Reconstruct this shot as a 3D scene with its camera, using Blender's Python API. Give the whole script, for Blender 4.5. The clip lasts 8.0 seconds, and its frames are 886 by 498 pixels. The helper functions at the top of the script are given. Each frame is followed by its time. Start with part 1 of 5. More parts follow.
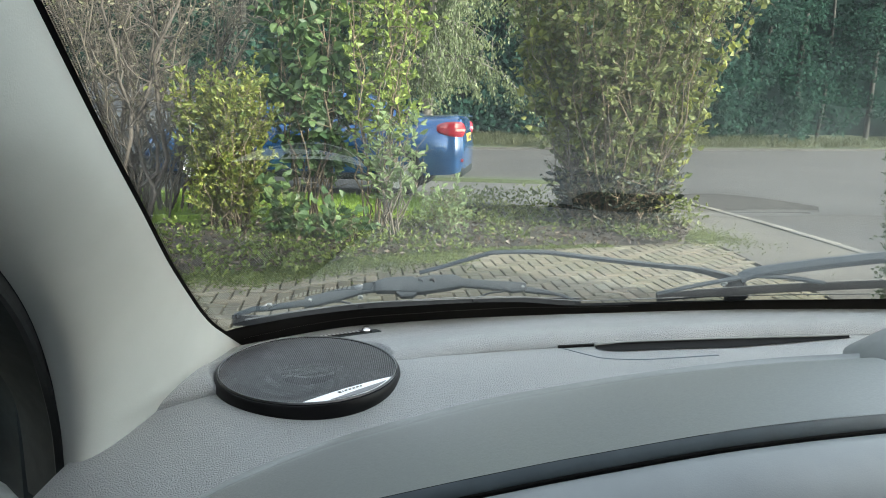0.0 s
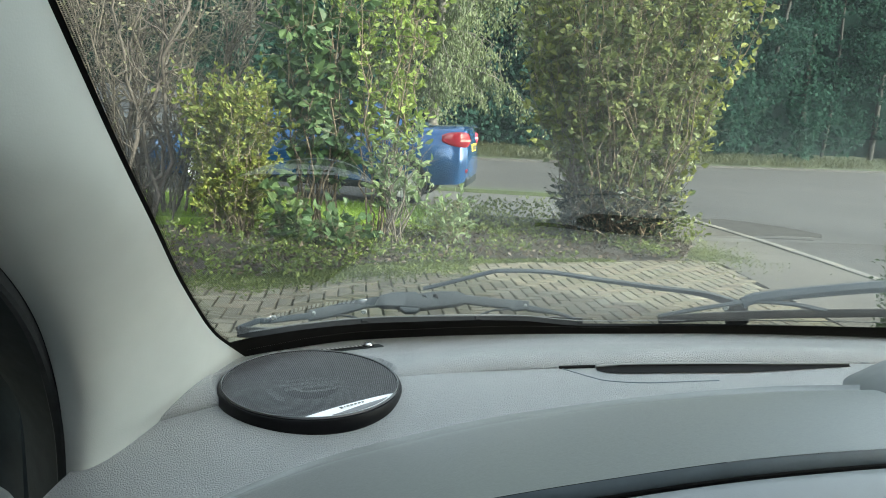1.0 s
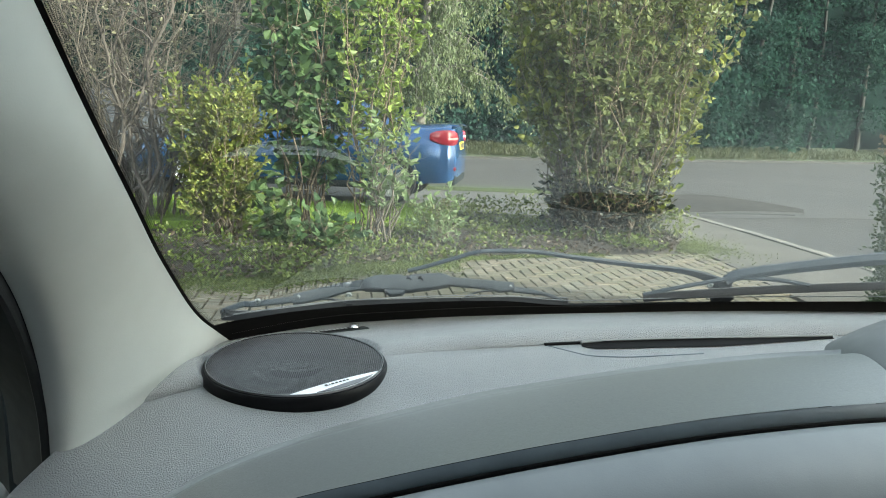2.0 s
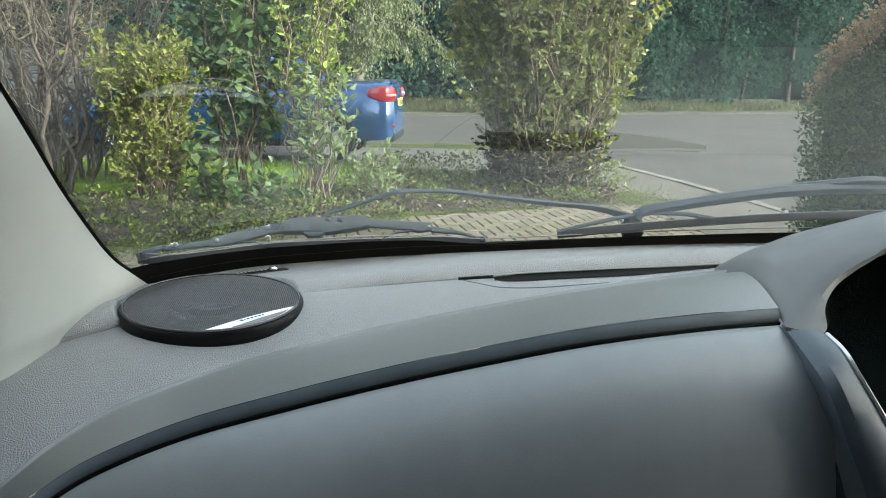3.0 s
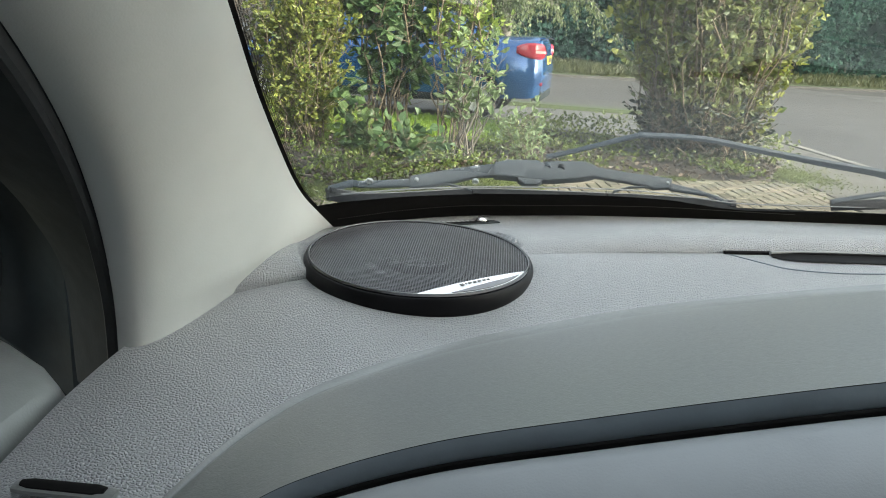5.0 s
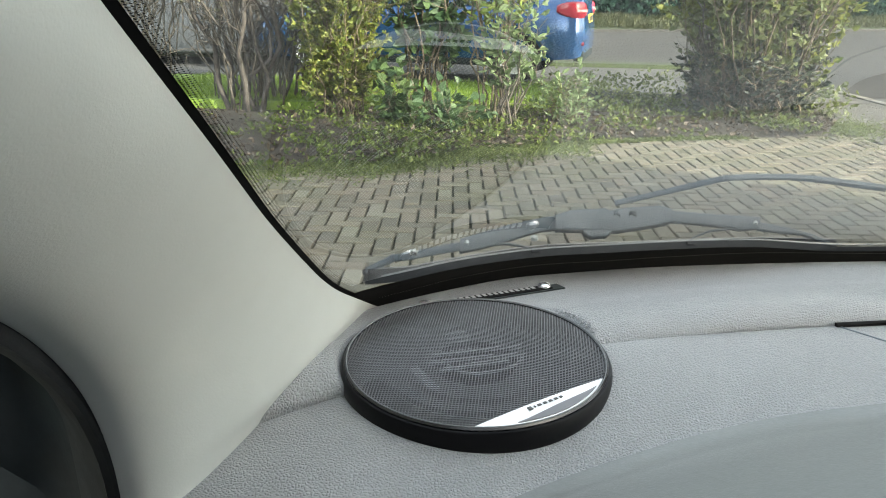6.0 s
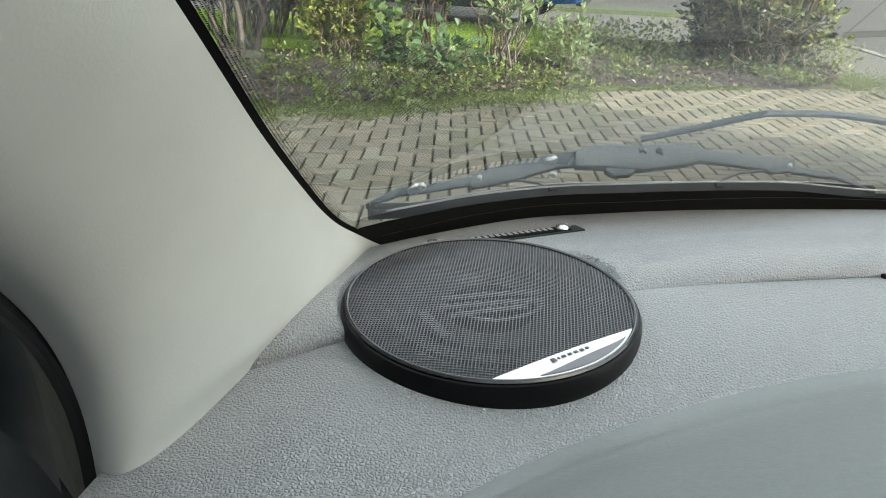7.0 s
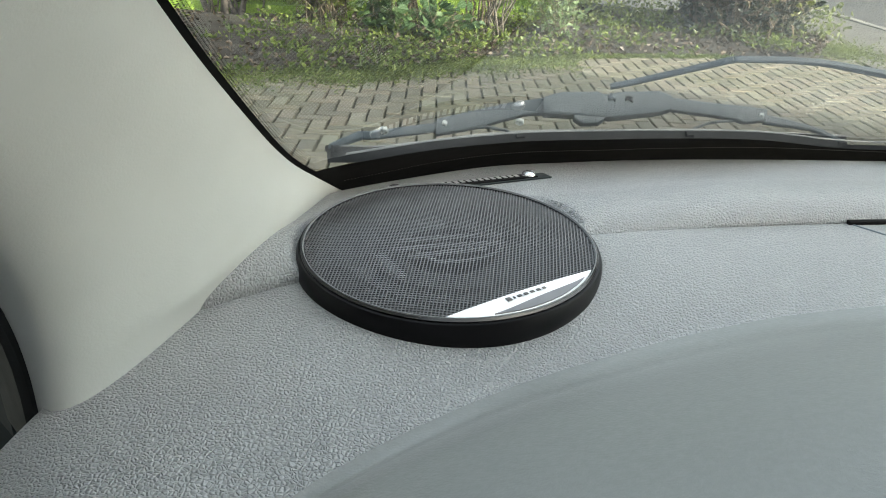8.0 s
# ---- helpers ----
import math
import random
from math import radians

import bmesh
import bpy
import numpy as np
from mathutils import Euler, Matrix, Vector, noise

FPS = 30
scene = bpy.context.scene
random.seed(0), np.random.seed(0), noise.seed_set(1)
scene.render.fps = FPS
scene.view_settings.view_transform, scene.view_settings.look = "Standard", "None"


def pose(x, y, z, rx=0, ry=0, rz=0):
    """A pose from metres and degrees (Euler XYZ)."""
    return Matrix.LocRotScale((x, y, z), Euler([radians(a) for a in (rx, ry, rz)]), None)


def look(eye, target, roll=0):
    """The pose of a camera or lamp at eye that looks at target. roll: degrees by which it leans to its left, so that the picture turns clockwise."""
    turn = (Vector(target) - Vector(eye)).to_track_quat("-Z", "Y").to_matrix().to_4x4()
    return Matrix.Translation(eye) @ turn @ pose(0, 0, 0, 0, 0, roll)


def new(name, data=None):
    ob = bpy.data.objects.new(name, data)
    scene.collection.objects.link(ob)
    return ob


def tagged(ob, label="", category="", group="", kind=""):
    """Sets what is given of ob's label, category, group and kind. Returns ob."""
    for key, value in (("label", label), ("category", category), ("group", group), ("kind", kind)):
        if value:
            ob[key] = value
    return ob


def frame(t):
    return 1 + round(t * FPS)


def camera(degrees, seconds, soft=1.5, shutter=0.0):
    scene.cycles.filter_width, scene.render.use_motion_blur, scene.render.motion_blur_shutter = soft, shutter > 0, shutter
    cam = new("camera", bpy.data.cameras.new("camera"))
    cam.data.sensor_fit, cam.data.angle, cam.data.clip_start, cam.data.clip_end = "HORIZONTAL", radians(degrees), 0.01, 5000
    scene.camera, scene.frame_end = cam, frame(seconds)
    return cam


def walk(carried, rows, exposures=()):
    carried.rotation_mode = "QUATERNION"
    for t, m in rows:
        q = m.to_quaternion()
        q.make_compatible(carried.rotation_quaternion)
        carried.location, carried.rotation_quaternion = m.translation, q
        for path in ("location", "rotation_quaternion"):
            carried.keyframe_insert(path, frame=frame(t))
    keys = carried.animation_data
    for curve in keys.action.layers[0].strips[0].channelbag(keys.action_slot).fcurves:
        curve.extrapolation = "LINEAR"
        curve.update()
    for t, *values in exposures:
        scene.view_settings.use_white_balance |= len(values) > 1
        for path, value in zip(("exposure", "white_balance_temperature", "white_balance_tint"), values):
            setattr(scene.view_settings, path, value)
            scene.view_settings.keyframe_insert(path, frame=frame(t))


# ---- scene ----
cam = camera(57.1, 8.0, soft=1.0)
PATH = [
    (0, (0.0383, -0.0089, 1.2630), (0.0765, 1.9619, 0.9247), 1.60),
    (0.5, (0.0309, -0.0072, 1.2717), (0.0614, 1.9645, 0.9382), 3.68),
    (1, (0.0345, -0.0127, 1.2722), (0.0680, 1.9619, 0.9558), 3.26),
    (2.5, (0.0562, -0.0226, 1.2426), (0.1537, 1.9499, 0.9269), 0.92),
    (3, (0.0719, -0.0465, 1.2377), (0.2671, 1.9008, 0.8253), 1.34),
    (3.5, (0.0386, 0.0374, 1.2178), (0.0500, 1.9935, 0.8009), 4.50),
    (4, (0.0167, 0.0972, 1.2028), (-0.0562, 2.0309, 0.6974), 4.91),
    (4.2, (0.0080, 0.1141, 1.2062), (-0.0817, 2.0434, 0.6867), 4.39),
    (5.3, (-0.0221, 0.1472, 1.1843), (-0.1616, 2.0739, 0.6663), 3.31),
    (5.5, (-0.0264, 0.1684, 1.1897), (-0.2184, 2.0859, 0.6548), 2.58),
    (6, (-0.0343, 0.2419, 1.2444), (-0.2517, 2.1338, 0.6332), 0.84),
    (6.5, (-0.0479, 0.2798, 1.2281), (-0.2634, 2.1550, 0.5670), 1.03),
    (7, (-0.0501, 0.2863, 1.2210), (-0.2436, 2.1366, 0.4870), 2.39),
    (7.5, (-0.0452, 0.2908, 1.2067), (-0.2224, 2.1296, 0.4403), 2.62),
    (8, (-0.0336, 0.2898, 1.2045), (-0.1922, 2.1155, 0.4036), 2.91),
]
walk(cam, [(t, look(eye, target, roll)) for t, eye, target, roll in PATH], [(0.0, 2.63, 6600, 8.0), (1.0, 2.6, 6550, 3.0), (2.5, 2.6, 6600, 5.0), (3.5, 2.7, 6700, 9.0), (5.5, 2.75, 6900, 10.0), (8.0, 2.78, 6950, 8.0)])

# ---- light ----
SUN_AZ, SUN_EL = 125.0, 22.0      # degrees clockwise from +y, and above the horizon
world = bpy.data.worlds.new("sky")
scene.world = world
world.use_nodes = True
wn = world.node_tree.nodes
sky = wn.new("ShaderNodeTexSky")
sky.sky_type, sky.sun_disc = "NISHITA", False
sky.sun_elevation, sky.sun_rotation = radians(SUN_EL), radians(SUN_AZ)
sky.dust_density = 2.5
haze = wn.new("ShaderNodeHueSaturation")      # thin cloud greys the blue
haze.inputs["Saturation"].default_value = 0.45
world.node_tree.links.new(sky.outputs[0], haze.inputs["Color"])
world.node_tree.links.new(haze.outputs[0], wn["Background"].inputs[0])
wn["Background"].inputs[1].default_value = 0.28
sun = new("sun", bpy.data.lights.new("sun", "SUN"))
sun.data.energy, sun.data.angle, sun.data.color = 3.7, radians(1.0), (1.0, 0.955, 0.87)
sun_way = Vector((math.sin(radians(SUN_AZ)) * math.cos(radians(SUN_EL)), math.cos(radians(SUN_AZ)) * math.cos(radians(SUN_EL)), math.sin(radians(SUN_EL))))
sun.matrix_world = look((0, 0, 30), Vector((0, 0, 30)) - sun_way)

# ---- materials ----


class Nodes:
    """A short way to write a node material."""

    def __init__(self, name):
        self.m = bpy.data.materials.new(name)
        self.m.use_nodes = True
        self.t = self.m.node_tree
        self.b = self.t.nodes["Principled BSDF"]
        self.out = self.t.nodes["Material Output"]
        self.co = self.add("ShaderNodeTexCoord").outputs["Object"]

    def add(self, kind, **values):
        n = self.t.nodes.new(kind)
        for k, v in values.items():
            n.inputs[k].default_value = v
        return n

    def link(self, a, b):
        self.t.links.new(a, b)

    def noise(self, scale, detail=3.0, rough=0.55):
        n = self.add("ShaderNodeTexNoise", Scale=scale, Detail=detail, Roughness=rough)
        self.link(self.co, n.inputs["Vector"])
        return n.outputs["Fac"]

    def ramp(self, fac, stops):
        n = self.add("ShaderNodeValToRGB")
        e = n.color_ramp.elements
        while len(e) < len(stops):
            e.new(0.5)
        for el, (p, c) in zip(e, stops):
            el.position, el.color = p, (*c, 1)
        self.link(fac, n.inputs["Fac"])
        return n.outputs["Color"]

    def mix(self, fac, a, b, blend="MIX"):
        n = self.add("ShaderNodeMix")
        n.data_type, n.blend_type = "RGBA", blend
        for sock, v in ((n.inputs["Factor"], fac), (n.inputs["A"], a), (n.inputs["B"], b)):
            if isinstance(v, bpy.types.NodeSocket):
                self.link(v, sock)
            elif isinstance(v, tuple):
                sock.default_value = (*v, 1)
            else:
                sock.default_value = v
        return n.outputs["Result"]

    def math(self, op, a, b=0.0):
        n = self.add("ShaderNodeMath")
        n.operation = op
        for sock, v in zip(n.inputs, (a, b)):
            if isinstance(v, bpy.types.NodeSocket):
                self.link(v, sock)
            else:
                sock.default_value = v
        return n.outputs[0]

    def bump(self, height, strength, distance):
        n = self.add("ShaderNodeBump", Strength=strength, Distance=distance)
        self.link(height, n.inputs["Height"])
        self.link(n.outputs[0], self.b.inputs["Normal"])

    def colour(self, c):
        if isinstance(c, tuple):
            self.b.inputs["Base Color"].default_value = (*c, 1)
        else:
            self.link(c, self.b.inputs["Base Color"])

    def rough(self, r):
        if isinstance(r, (int, float)):
            self.b.inputs["Roughness"].default_value = r
        else:
            self.link(r, self.b.inputs["Roughness"])


def shade(c, k):
    return tuple(v * k for v in c)


def plain(name, c, rough=0.5, metal=0.0, vary=0.12, scale=30.0, bump=0.0, grain=400.0, spec=0.5):
    n = Nodes(name)
    n.b.inputs["Specular IOR Level"].default_value = spec
    n.colour(n.ramp(n.noise(scale, 5.0), [(0.3, shade(c, 1 - vary)), (0.7, shade(c, 1 + vary))]))
    n.rough(n.math("ADD", n.math("MULTIPLY", n.noise(scale * 1.7), 0.14), rough - 0.07))
    n.b.inputs["Metallic"].default_value = metal
    if bump:
        n.bump(n.noise(grain, 4.0), bump, 0.001)
    return n.m


def grained(name, c, rough, strength, cell=370.0, spec=0.5):
    """Moulded plastic with a leather grain."""
    n = Nodes(name)
    n.b.inputs["Specular IOR Level"].default_value = spec
    n.colour(n.mix(0.5, n.ramp(n.noise(14.0, 4.0), [(0.3, shade(c, 0.92)), (0.7, shade(c, 1.06))]),
                   n.ramp(n.noise(600.0, 2.0), [(0.35, shade(c, 0.88)), (0.65, shade(c, 1.1))])))
    warp = n.add("ShaderNodeTexNoise", Scale=cell * 0.6, Detail=1.0)
    n.link(n.co, warp.inputs["Vector"])
    bent = n.add("ShaderNodeVectorMath")
    bent.operation = "MULTIPLY_ADD"
    n.link(warp.outputs["Color"], bent.inputs[0])
    bent.inputs[1].default_value = (0.8 / cell,) * 3
    n.link(n.co, bent.inputs[2])
    v = n.add("ShaderNodeTexVoronoi", Scale=cell)
    v.feature = "DISTANCE_TO_EDGE"
    n.link(bent.outputs[0], v.inputs["Vector"])
    pebble = n.math("MINIMUM", n.math("MULTIPLY", v.outputs["Distance"], 2.6), 0.75)
    h = n.math("ADD", pebble, n.math("MULTIPLY", n.noise(cell * 1.6, 2.0), 0.25))
    n.bump(h, strength, 0.0013)
    n.rough(n.math("ADD", n.math("MULTIPLY", n.noise(90.0), 0.15), rough - 0.07))
    return n.m


def leafy(name, dark, light, glow=0.35, gloss=0.35, rough=0.5):
    """Leaves: each one its own tone, and some light comes through."""
    n = Nodes(name)
    geo = n.add("ShaderNodeNewGeometry")
    c = n.ramp(geo.outputs["Random Per Island"], [(0.0, dark), (0.55, tuple((a + b) / 2 for a, b in zip(dark, light))), (1.0, light)])
    c = n.mix(n.math("MULTIPLY", n.noise(60.0), 0.35), c, shade(dark, 0.8))
    n.colour(c)
    n.rough(rough)
    n.b.inputs["Specular IOR Level"].default_value = gloss
    tr = n.add("ShaderNodeBsdfTranslucent")
    n.link(n.mix(0.5, c, light), tr.inputs["Color"])
    mx = n.add("ShaderNodeMixShader", Fac=glow)
    n.link(n.b.outputs[0], mx.inputs[1])
    n.link(tr.outputs[0], mx.inputs[2])
    n.link(mx.outputs[0], n.out.inputs["Surface"])
    return n.m


def bark(name, c):
    n = Nodes(name)
    n.colour(n.ramp(n.noise(25.0, 6.0), [(0.3, shade(c, 0.55)), (0.7, shade(c, 1.35))]))
    n.rough(0.85)
    n.bump(n.noise(160.0, 5.0), 0.6, 0.004)
    return n.m


def earthy(name, stops, scale, fine, bump=0.5, rough=0.9):
    n = Nodes(name)
    a = n.ramp(n.noise(scale, 6.0), stops)
    b = n.ramp(n.noise(fine, 4.0), [(0.3, (0.5, 0.5, 0.5)), (0.7, (1.25, 1.25, 1.25))])
    n.colour(n.mix(0.8, a, b, "MULTIPLY"))
    n.rough(rough)
    n.bump(n.noise(fine, 5.0), bump, 0.01)
    return n.m


def clear(name, tint, dust):
    """A single glazed sheet: sees through, mirrors by Fresnel, with a little dust on it."""
    n = Nodes(name)
    tr = n.add("ShaderNodeBsdfTransparent", Color=(*tint, 1))
    gl = n.add("ShaderNodeBsdfGlossy", Color=(1, 1, 1, 1), Roughness=0.012)
    fr = n.add("ShaderNodeFresnel", IOR=1.5)
    m1 = n.add("ShaderNodeMixShader")
    n.link(n.math("MINIMUM", n.math("MULTIPLY", fr.outputs[0], 0.95), 1.0), m1.inputs[0])
    n.link(tr.outputs[0], m1.inputs[1])
    n.link(gl.outputs[0], m1.inputs[2])
    df = n.add("ShaderNodeBsdfTranslucent", Color=(0.8, 0.84, 0.8, 1))
    m2 = n.add("ShaderNodeMixShader")
    n.link(n.math("MULTIPLY", n.ramp(n.noise(9.0, 6.0), [(0.35, (0.35, 0.35, 0.35)), (0.75, (1, 1, 1))]), dust), m2.inputs[0])
    n.link(m1.outputs[0], m2.inputs[1])
    n.link(df.outputs[0], m2.inputs[2])
    n.link(m2.outputs[0], n.out.inputs["Surface"])
    return n.m


M_DECK = grained("dash_grain", (0.2777, 0.2904, 0.2926), 0.34, 0.85, 520.0)
M_PANEL = plain("dash_panel_plastic", (0.128, 0.137, 0.132), 0.36, 0, 0.08, 300, 0.2, 800, 0.8)
M_FASCIA = plain("fascia_plastic", (0.2835, 0.3045, 0.3097), 0.4, 0, 0.05, 30, 0.15, 1100)
M_HOOD = plain("hood_plastic", (0.09, 0.0975, 0.096), 0.45, 0, 0.06, 30, 0.2, 1000)
M_BAND = plain("band_plastic", (0.114, 0.1416, 0.1596), 0.55, 0, 0.1, 60, 0.1)
M_PILLAR = plain("pillar_trim", (0.4632, 0.4834, 0.4601), 0.62, 0, 0.02, 25, 0.12, 900)
M_SEAL = plain("rubber_seal", (0.012, 0.014, 0.015), 0.6, 0, 0.2, 60, 0.1)
M_DARK = plain("dark_plastic", (0.014, 0.019, 0.02), 0.6, 0, 0.2, 50, 0.1, 400, 0.2)
M_DOOR = plain("door_plastic", (0.17, 0.185, 0.185), 0.36, 0, 0.1, 40, 0.15, 700)
M_BLACK = plain("matt_black", (0.006, 0.006, 0.006), 0.8, 0, 0.2, 60, spec=0.08)
M_HEAD = plain("headliner_cloth", (0.30, 0.30, 0.285), 0.9, 0, 0.08, 40, 0.3, 900)
M_SPK = plain("speaker_plastic", (0.0025, 0.0025, 0.003), 0.38, 0, 0.2, 60, 0.05, 400, 0.15)
M_WIRE = plain("grille_wire", (0.075, 0.076, 0.078), 0.34, 0.35, 0.15, 80)
M_RIM = plain("rim_plastic", (0.012, 0.012, 0.013), 0.2, 0, 0.1, 80)
M_CONE = plain("speaker_cone", (0.03, 0.03, 0.031), 0.5, 0, 0.2, 60, 0.1)
M_SILVER = plain("brushed_silver", (0.62, 0.63, 0.63), 0.32, 0.75, 0.05, 120)
M_BADGE = plain("badge_silver", (0.78, 0.79, 0.8), 0.35, 0.25, 0.03, 120)
M_INK = plain("badge_ink", (0.05, 0.05, 0.05), 0.5)
M_BRIGHT = plain("plated_screw", (0.8, 0.8, 0.78), 0.2, 0.9, 0.05, 90)
M_WIPER = plain("wiper_paint", (0.040, 0.052, 0.060), 0.5, 0.0, 0.05, 40, 0.0, 700, 0.25)
M_RUBBER = plain("wiper_rubber", (0.010, 0.011, 0.012), 0.7, 0, 0.2, 90, spec=0.2)
M_DULL = plain("dull_steel", (0.16, 0.165, 0.165), 0.5, 0.3, 0.1, 90)
M_CHALK = plain("pale_marks", (0.32, 0.34, 0.32), 0.6)
M_COWL = plain("cowl_plastic", (0.006, 0.0065, 0.007), 0.85, 0, 0.2, 50, 0.2, 400, 0.1)
M_GLASS = clear("windscreen_glass", (0.465, 0.493, 0.477), 0.006)
M_PANE = clear("door_glass", (0.8, 0.86, 0.83), 0.02)


def paver_material():
    n = Nodes("block_paver")
    info = n.add("ShaderNodeObjectInfo")
    geo = n.add("ShaderNodeNewGeometry")
    pick = n.math("FRACT", n.math("ADD", info.outputs["Random"], geo.outputs["Random Per Island"]))
    c = n.ramp(pick, [(0.0, (0.08203, 0.07187, 0.05312)), (0.25, (0.1172, 0.1078, 0.07812)), (0.45, (0.1344, 0.1109, 0.07968)), (0.65, (0.1094, 0.1047, 0.07812)), (0.85, (0.1445, 0.1211, 0.08749)), (1.0, (0.168, 0.1601, 0.1211))])
    pos = geo.outputs["Position"]
    big = n.add("ShaderNodeTexNoise", Scale=1.3, Detail=5.0)
    n.link(pos, big.inputs["Vector"])
    fine = n.add("ShaderNodeTexNoise", Scale=90.0, Detail=5.0)
    n.link(pos, fine.inputs["Vector"])
    c = n.mix(n.ramp(big.outputs["Fac"], [(0.45, (0, 0, 0)), (0.75, (0.55, 0.55, 0.55))]), c, (0.085, 0.092, 0.04))
    c = n.mix(0.7, c, n.ramp(fine.outputs["Fac"], [(0.3, (0.6, 0.6, 0.6)), (0.7, (1.3, 1.3, 1.3))]), "MULTIPLY")
    spots = n.add("ShaderNodeTexVoronoi", Scale=38.0)
    n.link(pos, spots.inputs["Vector"])
    c = n.mix(n.ramp(spots.outputs["Distance"], [(0.10, (0.55, 0.55, 0.55)), (0.22, (0, 0, 0))]), c, (0.24, 0.235, 0.20))
    n.colour(c)
    n.rough(0.75)
    n.bump(fine.outputs["Fac"], 0.5, 0.003)
    return n.m


M_PAVER = paver_material()
M_JOINT = earthy("joint_sand_moss", [(0.3, (0.021, 0.0195, 0.012)), (0.6, (0.039, 0.045, 0.015)), (0.8, (0.0525, 0.045, 0.03))], 2.5, 120)
M_SOIL = earthy("bed_soil", [(0.3, (0.016, 0.012, 0.008)), (0.55, (0.034, 0.027, 0.019)), (0.8, (0.028, 0.036, 0.013))], 3.0, 30, 0.9)
M_LAWN = earthy("lawn", [(0.3, (0.11, 0.19, 0.02)), (0.7, (0.19, 0.28, 0.04))], 2.0, 60, 0.8)
M_GROUND = earthy("rough_ground", [(0.3, (0.07, 0.10, 0.03)), (0.7, (0.12, 0.15, 0.05))], 0.3, 20, 0.6)
M_VERGE = earthy("verge_grass", [(0.3, (0.02, 0.036, 0.012)), (0.55, (0.04, 0.055, 0.02)), (0.75, (0.075, 0.075, 0.035))], 0.5, 14, 0.9)
M_ROAD = earthy("road_asphalt", [(0.3, (0.0204, 0.02108, 0.0204)), (0.5, (0.0306, 0.0306, 0.02856)), (0.72, (0.0476, 0.04692, 0.04352))], 0.35, 7, 0.9, 0.9)
M_DRIVE = earthy("drive_asphalt", [(0.3, (0.04972, 0.04972, 0.04752)), (0.7, (0.0884, 0.0884, 0.08288))], 0.8, 12, 0.5, 0.85)
M_PATH = earthy("footpath_asphalt", [(0.3, (0.06375, 0.0595, 0.051)), (0.7, (0.1062, 0.1003, 0.085))], 1.6, 60, 0.5, 0.85)
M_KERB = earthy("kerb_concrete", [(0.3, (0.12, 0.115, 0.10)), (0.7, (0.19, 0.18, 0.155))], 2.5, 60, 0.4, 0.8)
# darker copy for the far kerb: its shaded face is put into the colour
M_KERB_SHADED = earthy("far_kerb_shaded", [(0.3, (0.012, 0.012, 0.011)), (0.7, (0.025, 0.024, 0.022))], 1.5, 40, 0.4, 0.85)

L_YELLOW = leafy("leaf_yellow_green", (0.045, 0.08, 0.022), (0.27, 0.285, 0.065), 0.42)
L_GREEN = leafy("leaf_mid_green", (0.032, 0.068, 0.030), (0.105, 0.165, 0.062), 0.35)
L_LIME = leafy("leaf_lime", (0.08, 0.13, 0.03), (0.27, 0.34, 0.08), 0.42)
L_OLIVE = leafy("leaf_olive", (0.055, 0.08, 0.03), (0.20, 0.225, 0.085), 0.42)
L_DULL = leafy("leaf_dull", (0.11, 0.11, 0.07), (0.2, 0.19, 0.12), 0.3)
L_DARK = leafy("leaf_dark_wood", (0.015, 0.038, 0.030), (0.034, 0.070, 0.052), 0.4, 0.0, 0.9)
L_BANK = leafy("bank_grass_blade", (0.025, 0.04, 0.012), (0.085, 0.085, 0.035), 0.3)
L_BIRCH = leafy("leaf_birch", (0.065, 0.09, 0.04), (0.15, 0.185, 0.085), 0.4)
L_WEED = leafy("leaf_weed", (0.026, 0.048, 0.012), (0.165, 0.205, 0.045), 0.32)
L_MOSS = leafy("leaf_moss", (0.045, 0.07, 0.018), (0.15, 0.175, 0.045), 0.2)
L_PALE = leafy("leaf_pale", (0.08, 0.125, 0.05), (0.24, 0.31, 0.16), 0.4)
# leaf colour taken almost to black to imitate shade
L_SHADE = leafy("leaf_foot_shade", (0.010, 0.016, 0.010), (0.022, 0.032, 0.016), 0.1)
L_LITTER = leafy("fallen_leaf", (0.016, 0.012, 0.008), (0.10, 0.075, 0.052), 0.1)
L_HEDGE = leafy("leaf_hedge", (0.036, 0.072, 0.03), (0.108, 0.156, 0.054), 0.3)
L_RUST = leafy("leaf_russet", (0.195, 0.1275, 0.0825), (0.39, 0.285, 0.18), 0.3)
B_GREY = bark("bark_grey", (0.085, 0.073, 0.058))
B_BROWN = bark("bark_brown", (0.11, 0.085, 0.055))
B_DARK = bark("bark_dark", (0.06, 0.051, 0.043))
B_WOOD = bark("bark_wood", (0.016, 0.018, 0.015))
B_BIRCH = bark("bark_birch", (0.15, 0.14, 0.12))

# ---- building helpers ----


def mesh_of(bm, name, smooth=True):
    me = bpy.data.meshes.new(name)
    bmesh.ops.recalc_face_normals(bm, faces=bm.faces[:])
    bm.to_mesh(me)
    bm.free()
    if smooth:
        me.shade_smooth()
        me.set_sharp_from_angle(angle=radians(38))
    return me


def part(name, bm, material, parent=None, label="", smooth=True):
    """Links a bmesh, or a finished mesh, as one object under a thing or a part."""
    me = bm if isinstance(bm, bpy.types.Mesh) else mesh_of(bm, name, smooth)
    if material and not me.materials:
        me.materials.append(material)
    ob = new(name, me)
    ob.parent = parent
    return tagged(ob, label)


def thing(name, label, category, at=(0, 0, 0), turn=0.0, group=""):
    ob = new(name)
    ob.empty_display_size = 0.05
    ob.matrix_world = pose(*at, 0, 0, turn)
    return tagged(ob, label, category, group)


